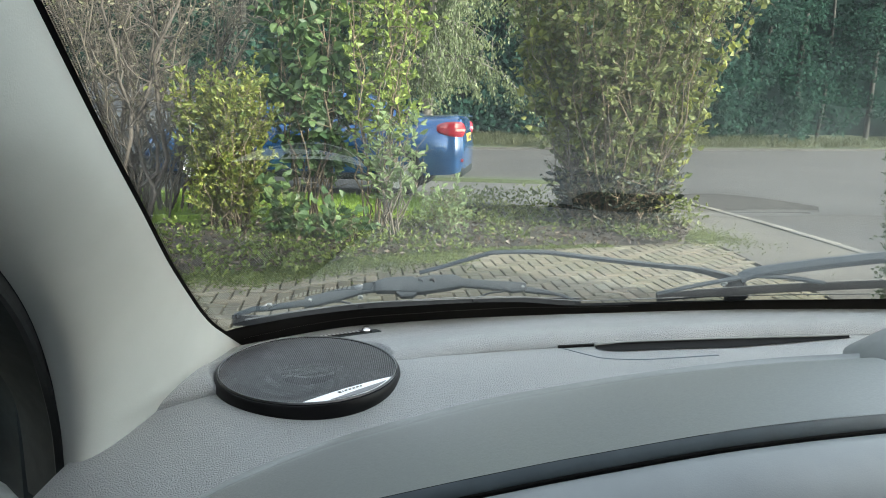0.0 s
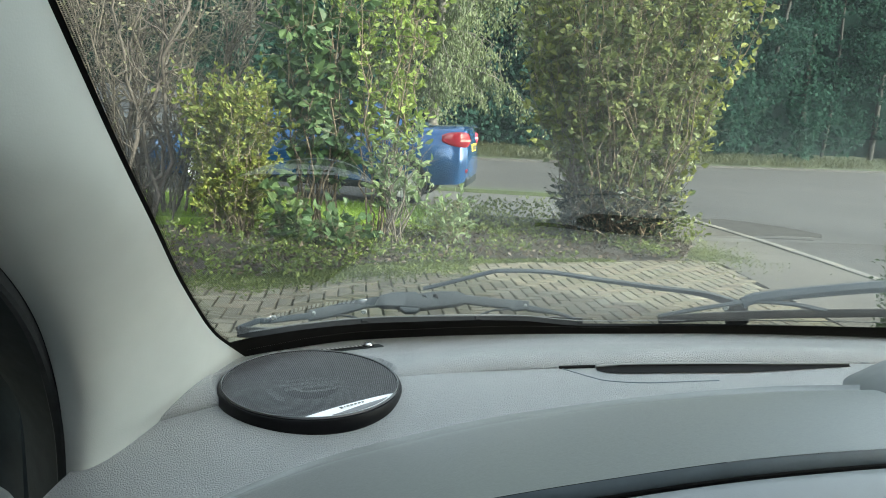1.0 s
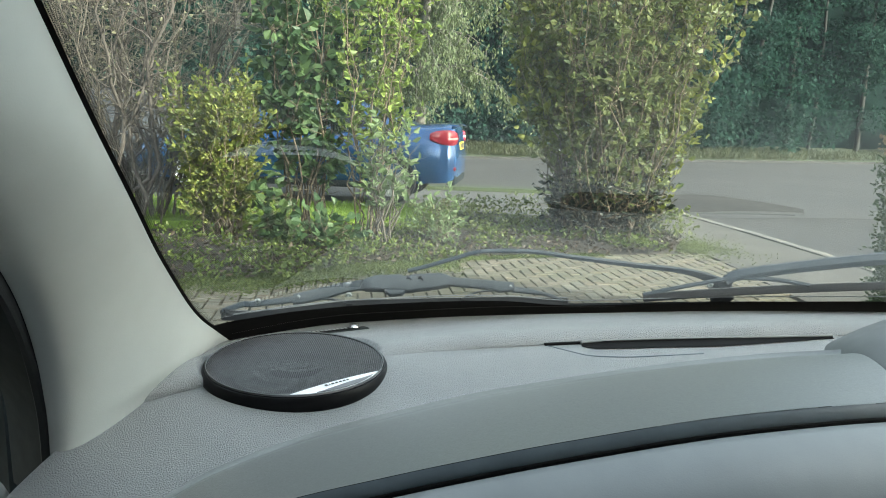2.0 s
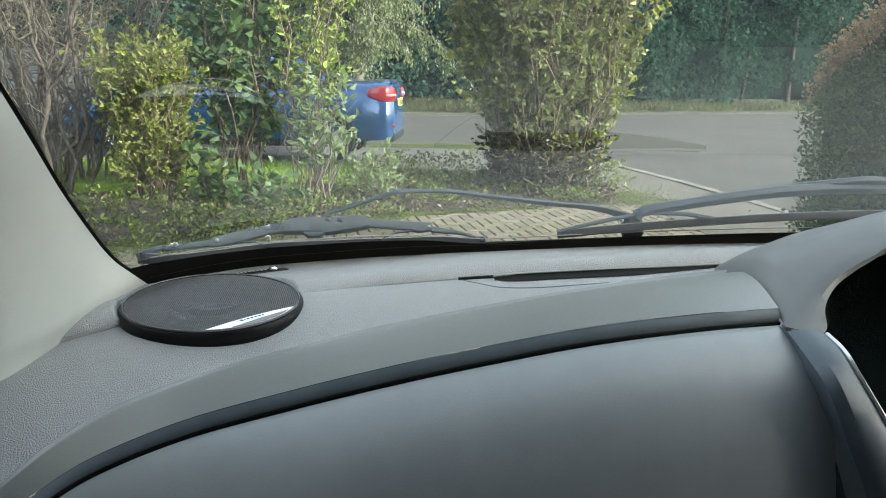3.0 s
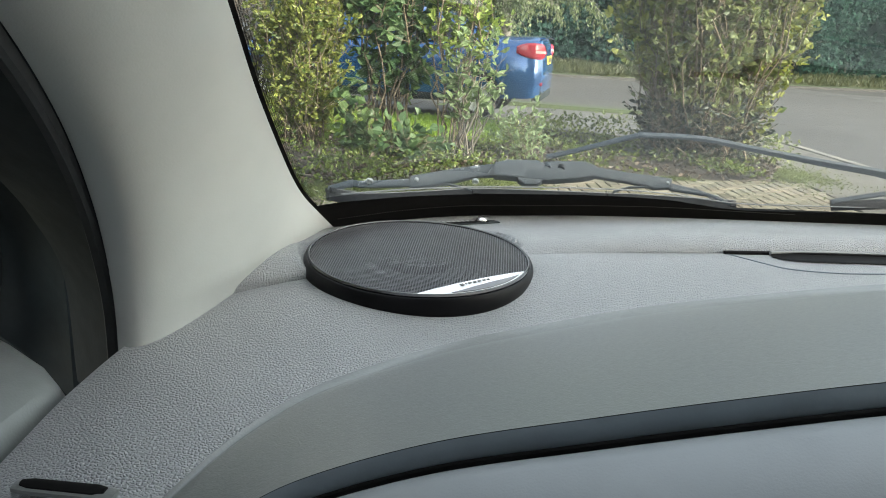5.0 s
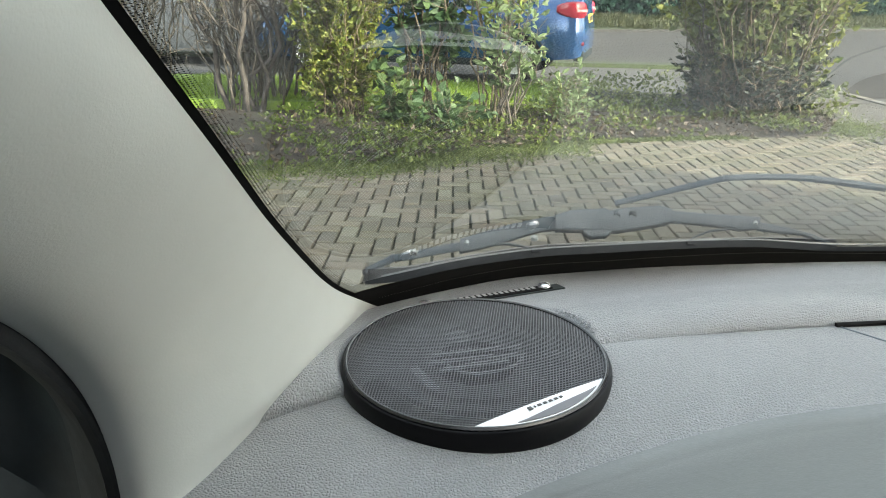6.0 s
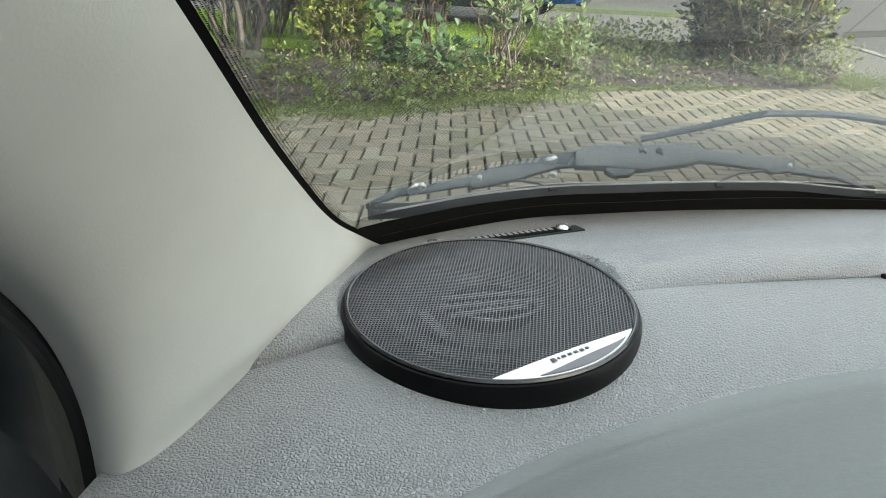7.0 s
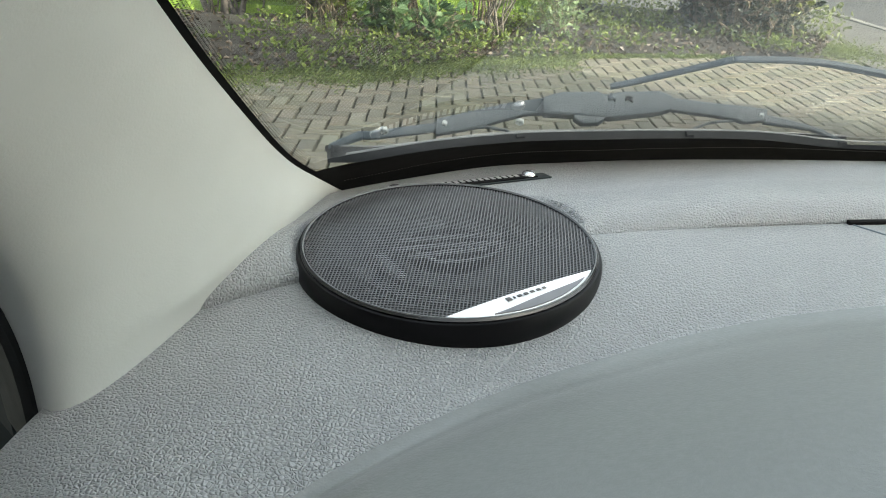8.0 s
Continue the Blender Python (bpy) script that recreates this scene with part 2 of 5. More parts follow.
def spline(ctrl, n):
    """Catmull-Rom through control points of any dimension, n samples, evenly in the parameter."""
    p = np.array(ctrl, float)
    p = np.vstack([2 * p[0] - p[1], p, 2 * p[-1] - p[-2]])
    out = []
    for u in np.linspace(0, len(ctrl) - 1, n):
        i = min(int(u), len(ctrl) - 2)
        t = u - i
        a, b, c, d = p[i:i + 4]
        out.append(0.5 * (2 * b + (c - a) * t + (2 * a - 5 * b + 4 * c - d) * t * t + (3 * b - a - 3 * c + d) * t ** 3))
    return np.array(out)


def loft(rows, closed=False, thick=0.0, way=(0, 0, -1)):
    """A sheet through rows of points; with thick it becomes a slab towards way."""
    bm = bmesh.new()
    vs = [[bm.verts.new(tuple(p)) for p in r] for r in rows]
    for a, b in zip(vs, vs[1:]):
        m = len(a)
        for i in range(m if closed else m - 1):
            bm.faces.new((a[i], a[(i + 1) % m], b[(i + 1) % m], b[i]))
    if thick:
        geo = bmesh.ops.extrude_face_region(bm, geom=bm.faces[:])
        bmesh.ops.translate(bm, verts=[e for e in geo["geom"] if isinstance(e, bmesh.types.BMVert)], vec=Vector(way) * thick)
    return bm


def box(sx, sy, sz, at=(0, 0, 0), bevel=0.0, seg=2, bm=None):
    bm2 = bmesh.new()
    bmesh.ops.create_cube(bm2, size=1.0)
    bmesh.ops.scale(bm2, vec=(sx, sy, sz), verts=bm2.verts)
    if bevel:
        bmesh.ops.bevel(bm2, geom=bm2.edges[:], offset=bevel, segments=seg, affect="EDGES", profile=0.5)
    bmesh.ops.translate(bm2, vec=at, verts=bm2.verts)
    return bm2


def lathe(profile, n=64, a0=0.0, a1=2 * math.pi):
    """Turns (radius, height) points round z."""
    full = abs(a1 - a0) > 6.28
    rows = []
    for r, z in profile:
        ang = np.linspace(a0, a1, n, endpoint=not full)
        rows.append([(r * math.cos(a), r * math.sin(a), z) for a in ang])
    return loft(rows, closed=full)


def sweep(pts, w, h, up=(0, 0, 1), bm=None, sides=8):
    """A rounded bar along points; w across and h along up, each a number or one per point."""
    pts = [Vector(p) for p in pts]
    bm = bm or bmesh.new()
    up = Vector(up)
    n = len(pts)
    ws = [w] * n if isinstance(w, (int, float)) else list(w)
    hs = [h] * n if isinstance(h, (int, float)) else list(h)
    rings = []
    for i, p in enumerate(pts):
        t = (pts[min(i + 1, n - 1)] - pts[max(i - 1, 0)]).normalized()
        side = t.cross(up).normalized()
        nor = side.cross(t).normalized()
        ring = []
        for k in range(sides):
            a = 2 * math.pi * (k + 0.5) / sides
            c, s = math.cos(a), math.sin(a)
            c, s = math.copysign(abs(c) ** 0.6, c), math.copysign(abs(s) ** 0.6, s)
            ring.append(bm.verts.new(p + side * (c * ws[i] / 2) + nor * (s * hs[i] / 2)))
        rings.append(ring)
    for a, b in zip(rings, rings[1:]):
        for k in range(sides):
            bm.faces.new((a[k], a[(k + 1) % sides], b[(k + 1) % sides], b[k]))
    bm.faces.new(rings[0][::-1])
    bm.faces.new(rings[-1])
    return bm


def slab(poly, z0, z1):
    bm = bmesh.new()
    f = bm.faces.new([bm.verts.new((x, y, z1)) for x, y in poly])
    geo = bmesh.ops.extrude_face_region(bm, geom=[f])
    bmesh.ops.translate(bm, verts=[e for e in geo["geom"] if isinstance(e, bmesh.types.BMVert)], vec=(0, 0, z0 - z1))
    return bm


def strip(line, offset, z0, z1):
    """A slab along a line in plan, offset to its left."""
    p = [Vector((x, y)) for x, y in line]
    other = []
    for i, q in enumerate(p):
        t = (p[min(i + 1, len(p) - 1)] - p[max(i - 1, 0)]).normalized()
        other.append(q + Vector((-t.y, t.x)) * offset)
    rows = [[(q.x, q.y, z) for q in p] for z in (z0, z1)] + [[(q.x, q.y, z) for q in other] for z in (z1, z0)]
    return loft(rows + [rows[0]])


def from_arrays(name, verts, faces, material, smooth=False):
    me = bpy.data.meshes.new(name)
    me.from_pydata([tuple(v) for v in verts], [], faces)
    me.update()
    if smooth:
        me.shade_smooth()
    me.materials.append(material)
    return me


class Greenery:
    """Gathers stems and leaves, each into one mesh."""

    def __init__(self, seed):
        self.r = np.random.default_rng(seed)
        self.sv, self.sf, self.lv, self.lf = [], [], [], []

    def stem(self, pts, r0, r1, sides=5):
        pts = np.array(pts)
        n = len(pts)
        base = len(self.sv)
        for i, p in enumerate(pts):
            t = pts[min(i + 1, n - 1)] - pts[max(i - 1, 0)]
            t = t / (np.linalg.norm(t) + 1e-9)
            a = np.cross(t, (0.31, 0.95, 0.05))
            a = a / (np.linalg.norm(a) + 1e-9)
            b = np.cross(t, a)
            r = r0 + (r1 - r0) * i / (n - 1)
            for k in range(sides):
                g = 2 * math.pi * k / sides
                self.sv.append(p + (a * math.cos(g) + b * math.sin(g)) * r)
        for i in range(n - 1):
            for k in range(sides):
                q = base + i * sides
                self.sf.append((q + k, q + (k + 1) % sides, q + sides + (k + 1) % sides, q + sides + k))

    def wander(self, p, way, length, n, wob, lift=0.0):
        p, way = np.array(p, float), np.array(way, float)
        out = [p]
        for _ in range(n):
            way = way + self.r.normal(0, wob, 3) + np.array((0, 0, lift))
            way = way / np.linalg.norm(way)
            p = p + way * length / n
            out.append(p)
        return np.array(out)

    def leaf(self, p, way, size, wide=0.6, droop=0.0):
        r = self.r
        way = np.array(way) + r.normal(0, 0.5, 3) + np.array((0, 0, -droop))
        way = way / np.linalg.norm(way)
        side = np.cross(way, r.normal(0, 1, 3))
        side = side / (np.linalg.norm(side) + 1e-9)
        nor = np.cross(side, way)
        s = size * r.uniform(0.65, 1.3)
        w = s * wide / 2
        b = len(self.lv)
        fold = nor * w * 0.5
        self.lv += [p, p + way * s * 0.35 + side * w + fold, p + way * s * 0.72 + side * w * 0.75 + fold * 0.6 - nor * s * 0.05, p + way * s - nor * s * 0.14,
                    p + way * s * 0.72 - side * w * 0.75 + fold * 0.6 - nor * s * 0.05, p + way * s * 0.35 - side * w + fold]
        self.lf += [(b, b + 1, b + 2, b + 3), (b, b + 3, b + 4, b + 5)]

    def put(self, parent, bark_mat, leaf_mat, stem_name="stems", leaf_name="foliage"):
        if self.sf:
            part(stem_name, from_arrays(stem_name, self.sv, self.sf, bark_mat, True), None, parent)
        if self.lf:
            tagged(part(leaf_name, from_arrays(leaf_name, self.lv, self.lf, leaf_mat), None, parent), kind="stuff")

# ---- ground outside ----
FAR_KERB = [(-40, 12), (-14, 21.0), (1.5, 28.0), (4.7, 29.3), (10.2, 32.0), (20.5, 37.0), (45, 48.5)]
BED_FRONT = [(-7, 4.4), (-3, 5.35), (-1.52, 5.95), (-1.0, 6.2), (-0.6, 6.65), (0.0, 7.0), (0.8, 7.4), (1.97, 7.8), (2.6, 8.05)]
KERB = [(4.75, -12), (4.6, 2), (4.33, 7.4), (4.21, 9.2), (4.07, 10.6), (3.8, 12.1), (3.2, 13.0)]


def setting(name, bm, material, label, category):
    return tagged(part(name, bm, material, None, label, smooth=False), category=category, kind="structure")


setting("ground", slab([(-300, -300), (300, -300), (300, 300), (-300, 300)], -0.6, -0.12), M_GROUND, "rough grassy ground that reaches the horizon", "ground")
setting("road", slab([(-60, -40), (60, -40), (60, 55)] + FAR_KERB[::-1] + [(-60, 6)], -0.119, -0.06), M_ROAD, "worn grey asphalt residential road with pale patches", "road")
VERGE_LINE = spline(FAR_KERB, 160)
rows = []
for d, z in ((0.0, 0.0), (0.6, 0.02), (1.3, 0.06), (2.2, 0.15), (3.2, 0.28), (4.4, 0.40), (6.0, 0.5), (9.0, 0.5)):
    t = np.gradient(VERGE_LINE, axis=0)
    t /= np.linalg.norm(t, axis=1)[:, None]
    q = VERGE_LINE + np.stack([-t[:, 1], t[:, 0]], 1) * d
    rows.append([(x, y, z * (0.8 + 0.5 * noise.noise((x * 0.5, y * 0.5, 7.0)))) for x, y in q])
rows.insert(0, [(x, y, -0.12) for x, y, _ in rows[0]])
setting("verge", loft(rows), M_VERGE, "rough dull grass bank beyond the road", "verge").data.shade_smooth()
setting("kerb_far", strip([(x, y - 0.15) for x, y in FAR_KERB], 0.14, -0.117, 0.025), M_KERB_SHADED, "concrete kerb along the far verge, coloured dark as if shaded", "kerb")
setting("plot", slab([(-30, -30), (4.6, -30)] + [(x - 0.1, y) for x, y in KERB[1:-1]] + [(2.6, 10.6), (0.4, 10.45), (-0.6, 11.0), (-30, 11.4)], -0.116, -0.03), M_JOINT, "mossy sand base under the paving", "ground")
setting("footpath", slab([(2.95, -12), (4.6, -12)] + [(x - 0.1, y) for x, y in KERB[1:-1]] + [(3.3, 11.0), (2.95, 9.4)], -0.05, 0.0), M_PATH, "weathered pale asphalt footpath beside the kerb", "pavement")
drive = slab([(-30, 11.4), (-0.6, 11.0), (0.4, 10.45), (2.6, 10.6), (3.7, 12.0), (3.2, 13.0), (2.4, 13.9), (-30, 14.2)], -0.115, -0.035)
for v in drive.verts:
    v.co.z += 0.12 * min(max((3.2 - v.co.x) / 1.2, 0), 1) if v.co.z > -0.1 else 0.0
setting("driveway", drive, M_DRIVE, "grey asphalt driveway of the next house", "driveway")
setting("grass_strip", slab([(-30, 14.2), (2.4, 13.9), (2.2, 14.35), (-30, 14.75)], -0.114, 0.11), M_VERGE, "thin mossy grass strip between two driveways", "verge")
setting("lawn", slab([(-30, 8.4), (-2.5, 8.55), (-0.4, 9.2), (0.3, 10.3), (-0.6, 10.85), (-30, 11.2)], -0.05, 0.09), M_LAWN, "bright sunlit green lawn", "lawn")

# kerb stones, one by one
kerb = tagged(new("kerb"), "grey concrete kerb stones along the footpath", "kerb", kind="structure")
line = spline(KERB, 400)
steps = np.concatenate([[0], np.cumsum(np.linalg.norm(np.diff(line, axis=0), axis=1))])
stone_mesh = mesh_of(box(0.12, 0.905, 0.16, (0, 0, 0), 0.012), "kerb_stone")
stone_mesh.materials.append(M_KERB)
for i, s in enumerate(np.arange(0.5, steps[-1], 0.915)):
    x, y = (np.interp(s, steps, line[:, k]) for k in (0, 1))
    x2, y2 = (np.interp(s + 0.1, steps, line[:, k]) for k in (0, 1))
    st = part("kerb_stone", stone_mesh, None, kerb)
    st.matrix_world = pose(x - 0.05, y, -0.068 + 0.003 * (i % 3), 0, 0, math.degrees(math.atan2(y2 - y, x2 - x)) - 90)

# planted bed: an uneven sheet of soil
back = [(-7, 8.5), (-3, 8.6), (-1.6, 8.75), (-1.0, 8.95), (-0.4, 9.25), (0.3, 10.25), (1.4, 10.5), (2.5, 10.4), (3.05, 9.2)]
A, B = spline(BED_FRONT, 90), spline(back, 90)
rows = []
for j in range(26):
    k = j / 25
    row = []
    for a, b in zip(A, B):
        x, y = a * (1 - k) + b * k
        hump = 0.07 * math.sin(math.pi * k)
        row.append((x, y, -0.01 + hump + 0.035 * noise.noise((x * 3, y * 3, 0)) * (1 if 0 < j < 25 else 0)))
    rows.append(row)
setting("bed", loft(rows, thick=0.15), M_SOIL, "dark soil bed strewn with dead leaves and weeds", "flower bed").data.shade_smooth()

# ---- the car we sit in: windscreen ----
W_CTRL = [(-0.26, 0.60), (-0.165, 0.75), (-0.149, 0.7725), (-0.118, 0.8025), (-0.0835, 0.834), (-0.033, 0.866), (0.0316, 0.888), (0.09, 0.909), (0.152, 0.929), (0.25, 0.946), (0.5, 0.99), (0.9, 1.02), (1.3, 0.99), (1.55, 0.93)]
RAKE = radians(29.0)
UPWAY = np.array((0.0, -math.cos(RAKE), math.sin(RAKE)))
W_LINE = spline(W_CTRL, 200)


def on_glass(x, s, out=0.0):
    """The point of the windscreen at x, s metres up along it, moved outwards by out."""
    y = np.interp(x, W_LINE[:, 0], W_LINE[:, 1])
    p = np.array((x, y, 1.033)) + UPWAY * s
    return p + np.array((0.0, math.sin(RAKE), math.cos(RAKE))) * out


# edge of the glass along the pillar: across, and metres up the glass
EDGE = [(-0.147, -0.02), (-0.149, 0.0), (-0.152, 0.04), (-0.1545, 0.08), (-0.154, 0.12), (-0.152, 0.16), (-0.149, 0.21), (-0.145, 0.265), (-0.137, 0.35), (-0.128, 0.45), (-0.118, 0.55), (-0.098, 0.75), (-0.080, 0.95)]
EDGE_LINE = spline(EDGE, 90)


def edge_at(s):
    return float(np.interp(s, EDGE_LINE[:, 1], EDGE_LINE[:, 0]))


windscreen = thing("windscreen", "raked car windscreen with black dotted border and dusty reflections", "windscreen")
bm = bmesh.new()
vs = [[bm.verts.new(tuple(on_glass(x, s))) for s in np.linspace(-0.05, 0.86, 26)] for x in np.linspace(-0.185, 1.5, 120)]
for a, b in zip(vs, vs[1:]):
    for i in range(len(a) - 1):
        bm.faces.new((a[i], b[i], b[i + 1], a[i + 1]))
me = bpy.data.meshes.new("glass")
bm.normal_update()
if bm.faces[:][0].normal.z > 0:
    bmesh.ops.reverse_faces(bm, faces=bm.faces[:])
bm.to_mesh(me)
bm.free()
me.shade_smooth()
glass = part("glass", me, M_GLASS, windscreen, "clear laminated glass")
glass.visible_shadow = False

# black printed border, inside the glass


def border_top(x):
    return float(np.interp(x, (-0.15, -0.14, -0.10, -0.05, 0.0, 0.05, 0.1, 0.15, 0.2, 0.23, 0.3, 0.6), (0.045, 0.051, 0.050, 0.048, 0.050, 0.051, 0.047, 0.038, 0.021, 0.017, 0.02, 0.03)))


rows = []
for s in np.linspace(-0.02, 0.9, 60):
    e = edge_at(s)
    rows.append([tuple(on_glass(e + k, s, -0.003)) for k in (0.0, 0.001, 0.0025, 0.0044)])
part("side_border", loft(rows), M_BLACK, windscreen, "black printed border")
rows = []
for x in np.linspace(-0.156, 1.5, 140):
    t = border_top(x)
    rows.append([tuple(on_glass(x, s, -0.003)) for s in (-0.05, -0.02, t - 0.006, t)])
part("bottom_border", loft(rows), M_BLACK, windscreen, "black printed border")
dv, df = [], []


def dot(p, u, v, r):
    b = len(dv)
    for k in range(6):
        dv.append(p + (u * math.cos(k * math.pi / 3) + v * math.sin(k * math.pi / 3)) * r)
    df.append(tuple(range(b, b + 6)))


for k, (off, r) in enumerate(((0.0050, 0.00046), (0.0060, 0.00040), (0.0070, 0.00034), (0.0080, 0.00028))):
    for s in np.arange(0.05 + 0.00065 * (k % 2), 0.6, 0.0013):
        dot(on_glass(edge_at(s) + off, s, -0.003), np.array((1.0, 0, 0)), UPWAY, r)
tagged(part("border_dots", from_arrays("border_dots", dv, df, M_BLACK), None, windscreen, "fading rows of printed black dots"), kind="stuff")

# clear dots in the print: the light through them is a pale colour
dv, df = [], []
for x in np.arange(-0.14, 0.28, 0.0019):
    dot(on_glass(x, float(np.interp(x, (-0.14, -0.10, -0.05, 0.0, 0.06, 0.28), (0.010, 0.014, 0.017, 0.019, 0.021, 0.012))), -0.0036), np.array((1.0, 0, 0)), UPWAY, 0.0006)
tagged(part("dot_row", from_arrays("dot_row", dv, df, plain("pale_dot", (0.3, 0.31, 0.29), 0.5)), None, windscreen, "single row of pale dots painted as light through the border"), kind="stuff")

# scuttle in front of the glass
cowl = thing("scuttle_panel", "black plastic scuttle panel below the windscreen", "car panel")
xs = np.linspace(-0.19, 1.5, 90)
rows = [[tuple(on_glass(x, s, o)) for x in xs] for s, o in ((0.004, 0.0), (0.003, 0.004), (-0.005, 0.006), (-0.03, 0.006), (-0.06, 0.004), (-0.12, -0.01))]
part("panel", loft(rows), M_COWL, cowl)
# highlight on the seal's edge, modelled as a thin pale bead
part("lip_highlight", sweep([on_glass(x, border_top(x) + 0.0015, 0.003) for x in xs if x > -0.148], 0.0009, 0.0012), M_DULL, cowl, "thin pale line painted as the highlight along the glass edge")

# ---- pillar trim ----
pillar = thing("pillar_trim", "pale grey moulded windscreen pillar trim", "pillar trim")
# from the dashboard upwards: the trim's rounded corner, its end beside the door, and how far up the glass each row starts
CORNER = [(-0.203, 0.532, 0.950), (-0.200, 0.531, 1.008), (-0.194, 0.524, 1.055), (-0.186, 0.499, 1.102), (-0.176, 0.458, 1.144), (-0.162, 0.396, 1.186), (-0.142, 0.311, 1.228), (-0.117, 0.200, 1.278), (-0.085, -0.03, 1.395)]
DOOR_SIDE = [(-0.226, 0.561, 0.950), (-0.225, 0.557, 1.015), (-0.221, 0.540, 1.060), (-0.212, 0.508, 1.101), (-0.198, 0.459, 1.143), (-0.180, 0.392, 1.184), (-0.158, 0.303, 1.226), (-0.134, 0.190, 1.275), (-0.105, -0.04, 1.390)]
START = [(-0.11, 0.0), (-0.01, 0.1), (0.072, 0.2), (0.150, 0.3), (0.222, 0.4), (0.292, 0.5), (0.370, 0.6), (0.465, 0.7), (0.720, 0.8)]
rows = []
for q, w, (s, k) in zip(spline(CORNER, 60), spline(DOOR_SIDE, 60), spline(START, 60)):
    a = on_glass(edge_at(max(s, -0.02)) + 0.003, s, -0.005)
    q, w = np.array(q), np.array(w)
    bend = a + (q - a) * 0.62
    out = np.cross(q - a, w - a)
    out = np.cross(out, q - a)
    out = out / np.linalg.norm(out)
    belly = out * float(np.interp(q[2], (1.008, 1.03, 1.06, 1.12, 1.2), (0.0, 0.008, 0.008, 0.005, 0.002)))
    bend = bend - belly
    row = [tuple(a + (bend - a) * k - belly * 0.5 * math.sin(math.pi * k)) for k in np.linspace(0, 1, 20)]
    # a soft roll round to the door side
    turn = q - out * 0.002
    for g in np.linspace(0.05, 1.0, 20):
        row.append(tuple(bend * (1 - g) ** 3 + (bend * 0.22 + turn * 0.78) * 3 * g * (1 - g) ** 2 + (w * 0.22 + turn * 0.78) * 3 * g * g * (1 - g) + w * g ** 3))
    rows.append(row)
part("trim", loft(rows), M_PILLAR, pillar)
edge = np.array([r[-1] for r in rows])
into = np.array([np.array(r[-1]) - np.array(r[-2]) for r in rows])
into /= np.linalg.norm(into, axis=1)[:, None]
back_way = into + np.array((-0.7, 0.5, 0.0))
back_way /= np.linalg.norm(back_way, axis=1)[:, None]
part("door_seal", sweep(edge[::2] + into[::2] * 0.004, 0.008, 0.010, (0, 1, 0.2)), M_SEAL, pillar, "black rubber door seal")
part("dark_return", loft([edge - back_way * 0.001, edge + into * 0.010, edge + into * 0.012 + back_way * 0.012, edge + into * 0.012 + back_way * 0.06]), M_DARK, pillar, "dark return beside the door")

# ---- dashboard ----
dash = thing("dashboard", "grey grained plastic dashboard with raised rear roll and dark trim band", "dashboard")
OUTER = [(-0.222, 0.24, 0.965), (-0.222, 0.44, 0.992), (-0.223, 0.515, 0.998), (-0.212, 0.575, 1.006), (-0.186, 0.615, 1.013), (-0.160, 0.640, 1.017),
         (-0.07, 0.692, 1.027), (0.017, 0.727, 1.030), (0.10, 0.757, 1.030), (0.25, 0.800, 1.030), (0.483, 0.850, 1.030), (0.9, 0.885, 1.030)]
# the deck's near edge; the passenger panel rises from it towards the middle of the car
INNER = [(-0.160, 0.24, 0.965), (-0.146, 0.37, 0.993), (-0.132, 0.44, 1.001), (-0.110, 0.50, 1.004), (-0.082, 0.54, 1.006), (-0.03, 0.590, 1.0085),
         (0.03, 0.631, 1.0115), (0.08, 0.650, 1.0145), (0.13, 0.657, 1.0155), (0.23, 0.655, 1.016), (0.483, 0.61, 1.018), (0.9, 0.60, 1.018)]
RIDGE = [(-0.160, 0.24, 0.965), (-0.146, 0.37, 0.993), (-0.132, 0.44, 1.001), (-0.110, 0.50, 1.004), (-0.082, 0.54, 1.006), (-0.03, 0.590, 1.0085),
         (0.03, 0.631, 1.0115), (0.08, 0.655, 1.0165), (0.13, 0.668, 1.023), (0.23, 0.671, 1.041), (0.32, 0.643, 1.064), (0.388, 0.604, 1.083)]
BAND_T = [(-0.150, 0.24, 0.962), (-0.138, 0.33, 0.988), (-0.124, 0.365, 0.999), (-0.105, 0.390, 1.009), (-0.08, 0.403, 1.021), (-0.03, 0.405, 1.041),
          (0.03, 0.402, 1.059), (0.08, 0.403, 1.071), (0.13, 0.408, 1.080), (0.21, 0.421, 1.090), (0.29, 0.442, 1.092), (0.354, 0.464, 1.089)]
N = 120
outer, inner, ridge, bt = (spline(c, N) for c in (OUTER, INNER, RIDGE, BAND_T))
bb = bt + np.array((0.0, -0.0025, -0.0088))
rows = []
for k in np.linspace(0, 1, 18):
    r = outer * (1 - k) + inner * k
    r[:, 2] += 0.0045 * math.sin(math.pi * k)
    rows.append(r)
deck = part("deck", loft(rows, thick=0.02), M_DECK, dash)
# passenger panel: a crest along the ridge, then a shallow rise to the band
lift = np.clip((ridge[:, 2] - 1.011) / 0.07, 0, 1)[:, None]
rows = [ridge + lift * np.array((0.01, 0.035, -0.06)) + np.array((0, 0.001, -0.004)), ridge + lift * np.array((0.004, 0.014, -0.012)), ridge + np.array((0, 0, 0.0005))]
for k in (0.02, 0.04, 0.06, 0.08, 0.11, 0.15, 0.2, 0.27, 0.35, 0.45, 0.55, 0.65, 0.75, 0.85, 0.93, 1.0):
    r = ridge * (1 - k) + bt * k
    r[:, 2] += (0.002 + 0.004 * lift[:, 0]) * math.sin(math.pi * k) - (0.0022 + 0.0015 * lift[:, 0]) * math.exp(-((k - 0.075) / 0.055) ** 2)
    rows.append(r)
part("airbag_panel", loft(rows), M_PANEL, dash, "smoother darker airbag panel")
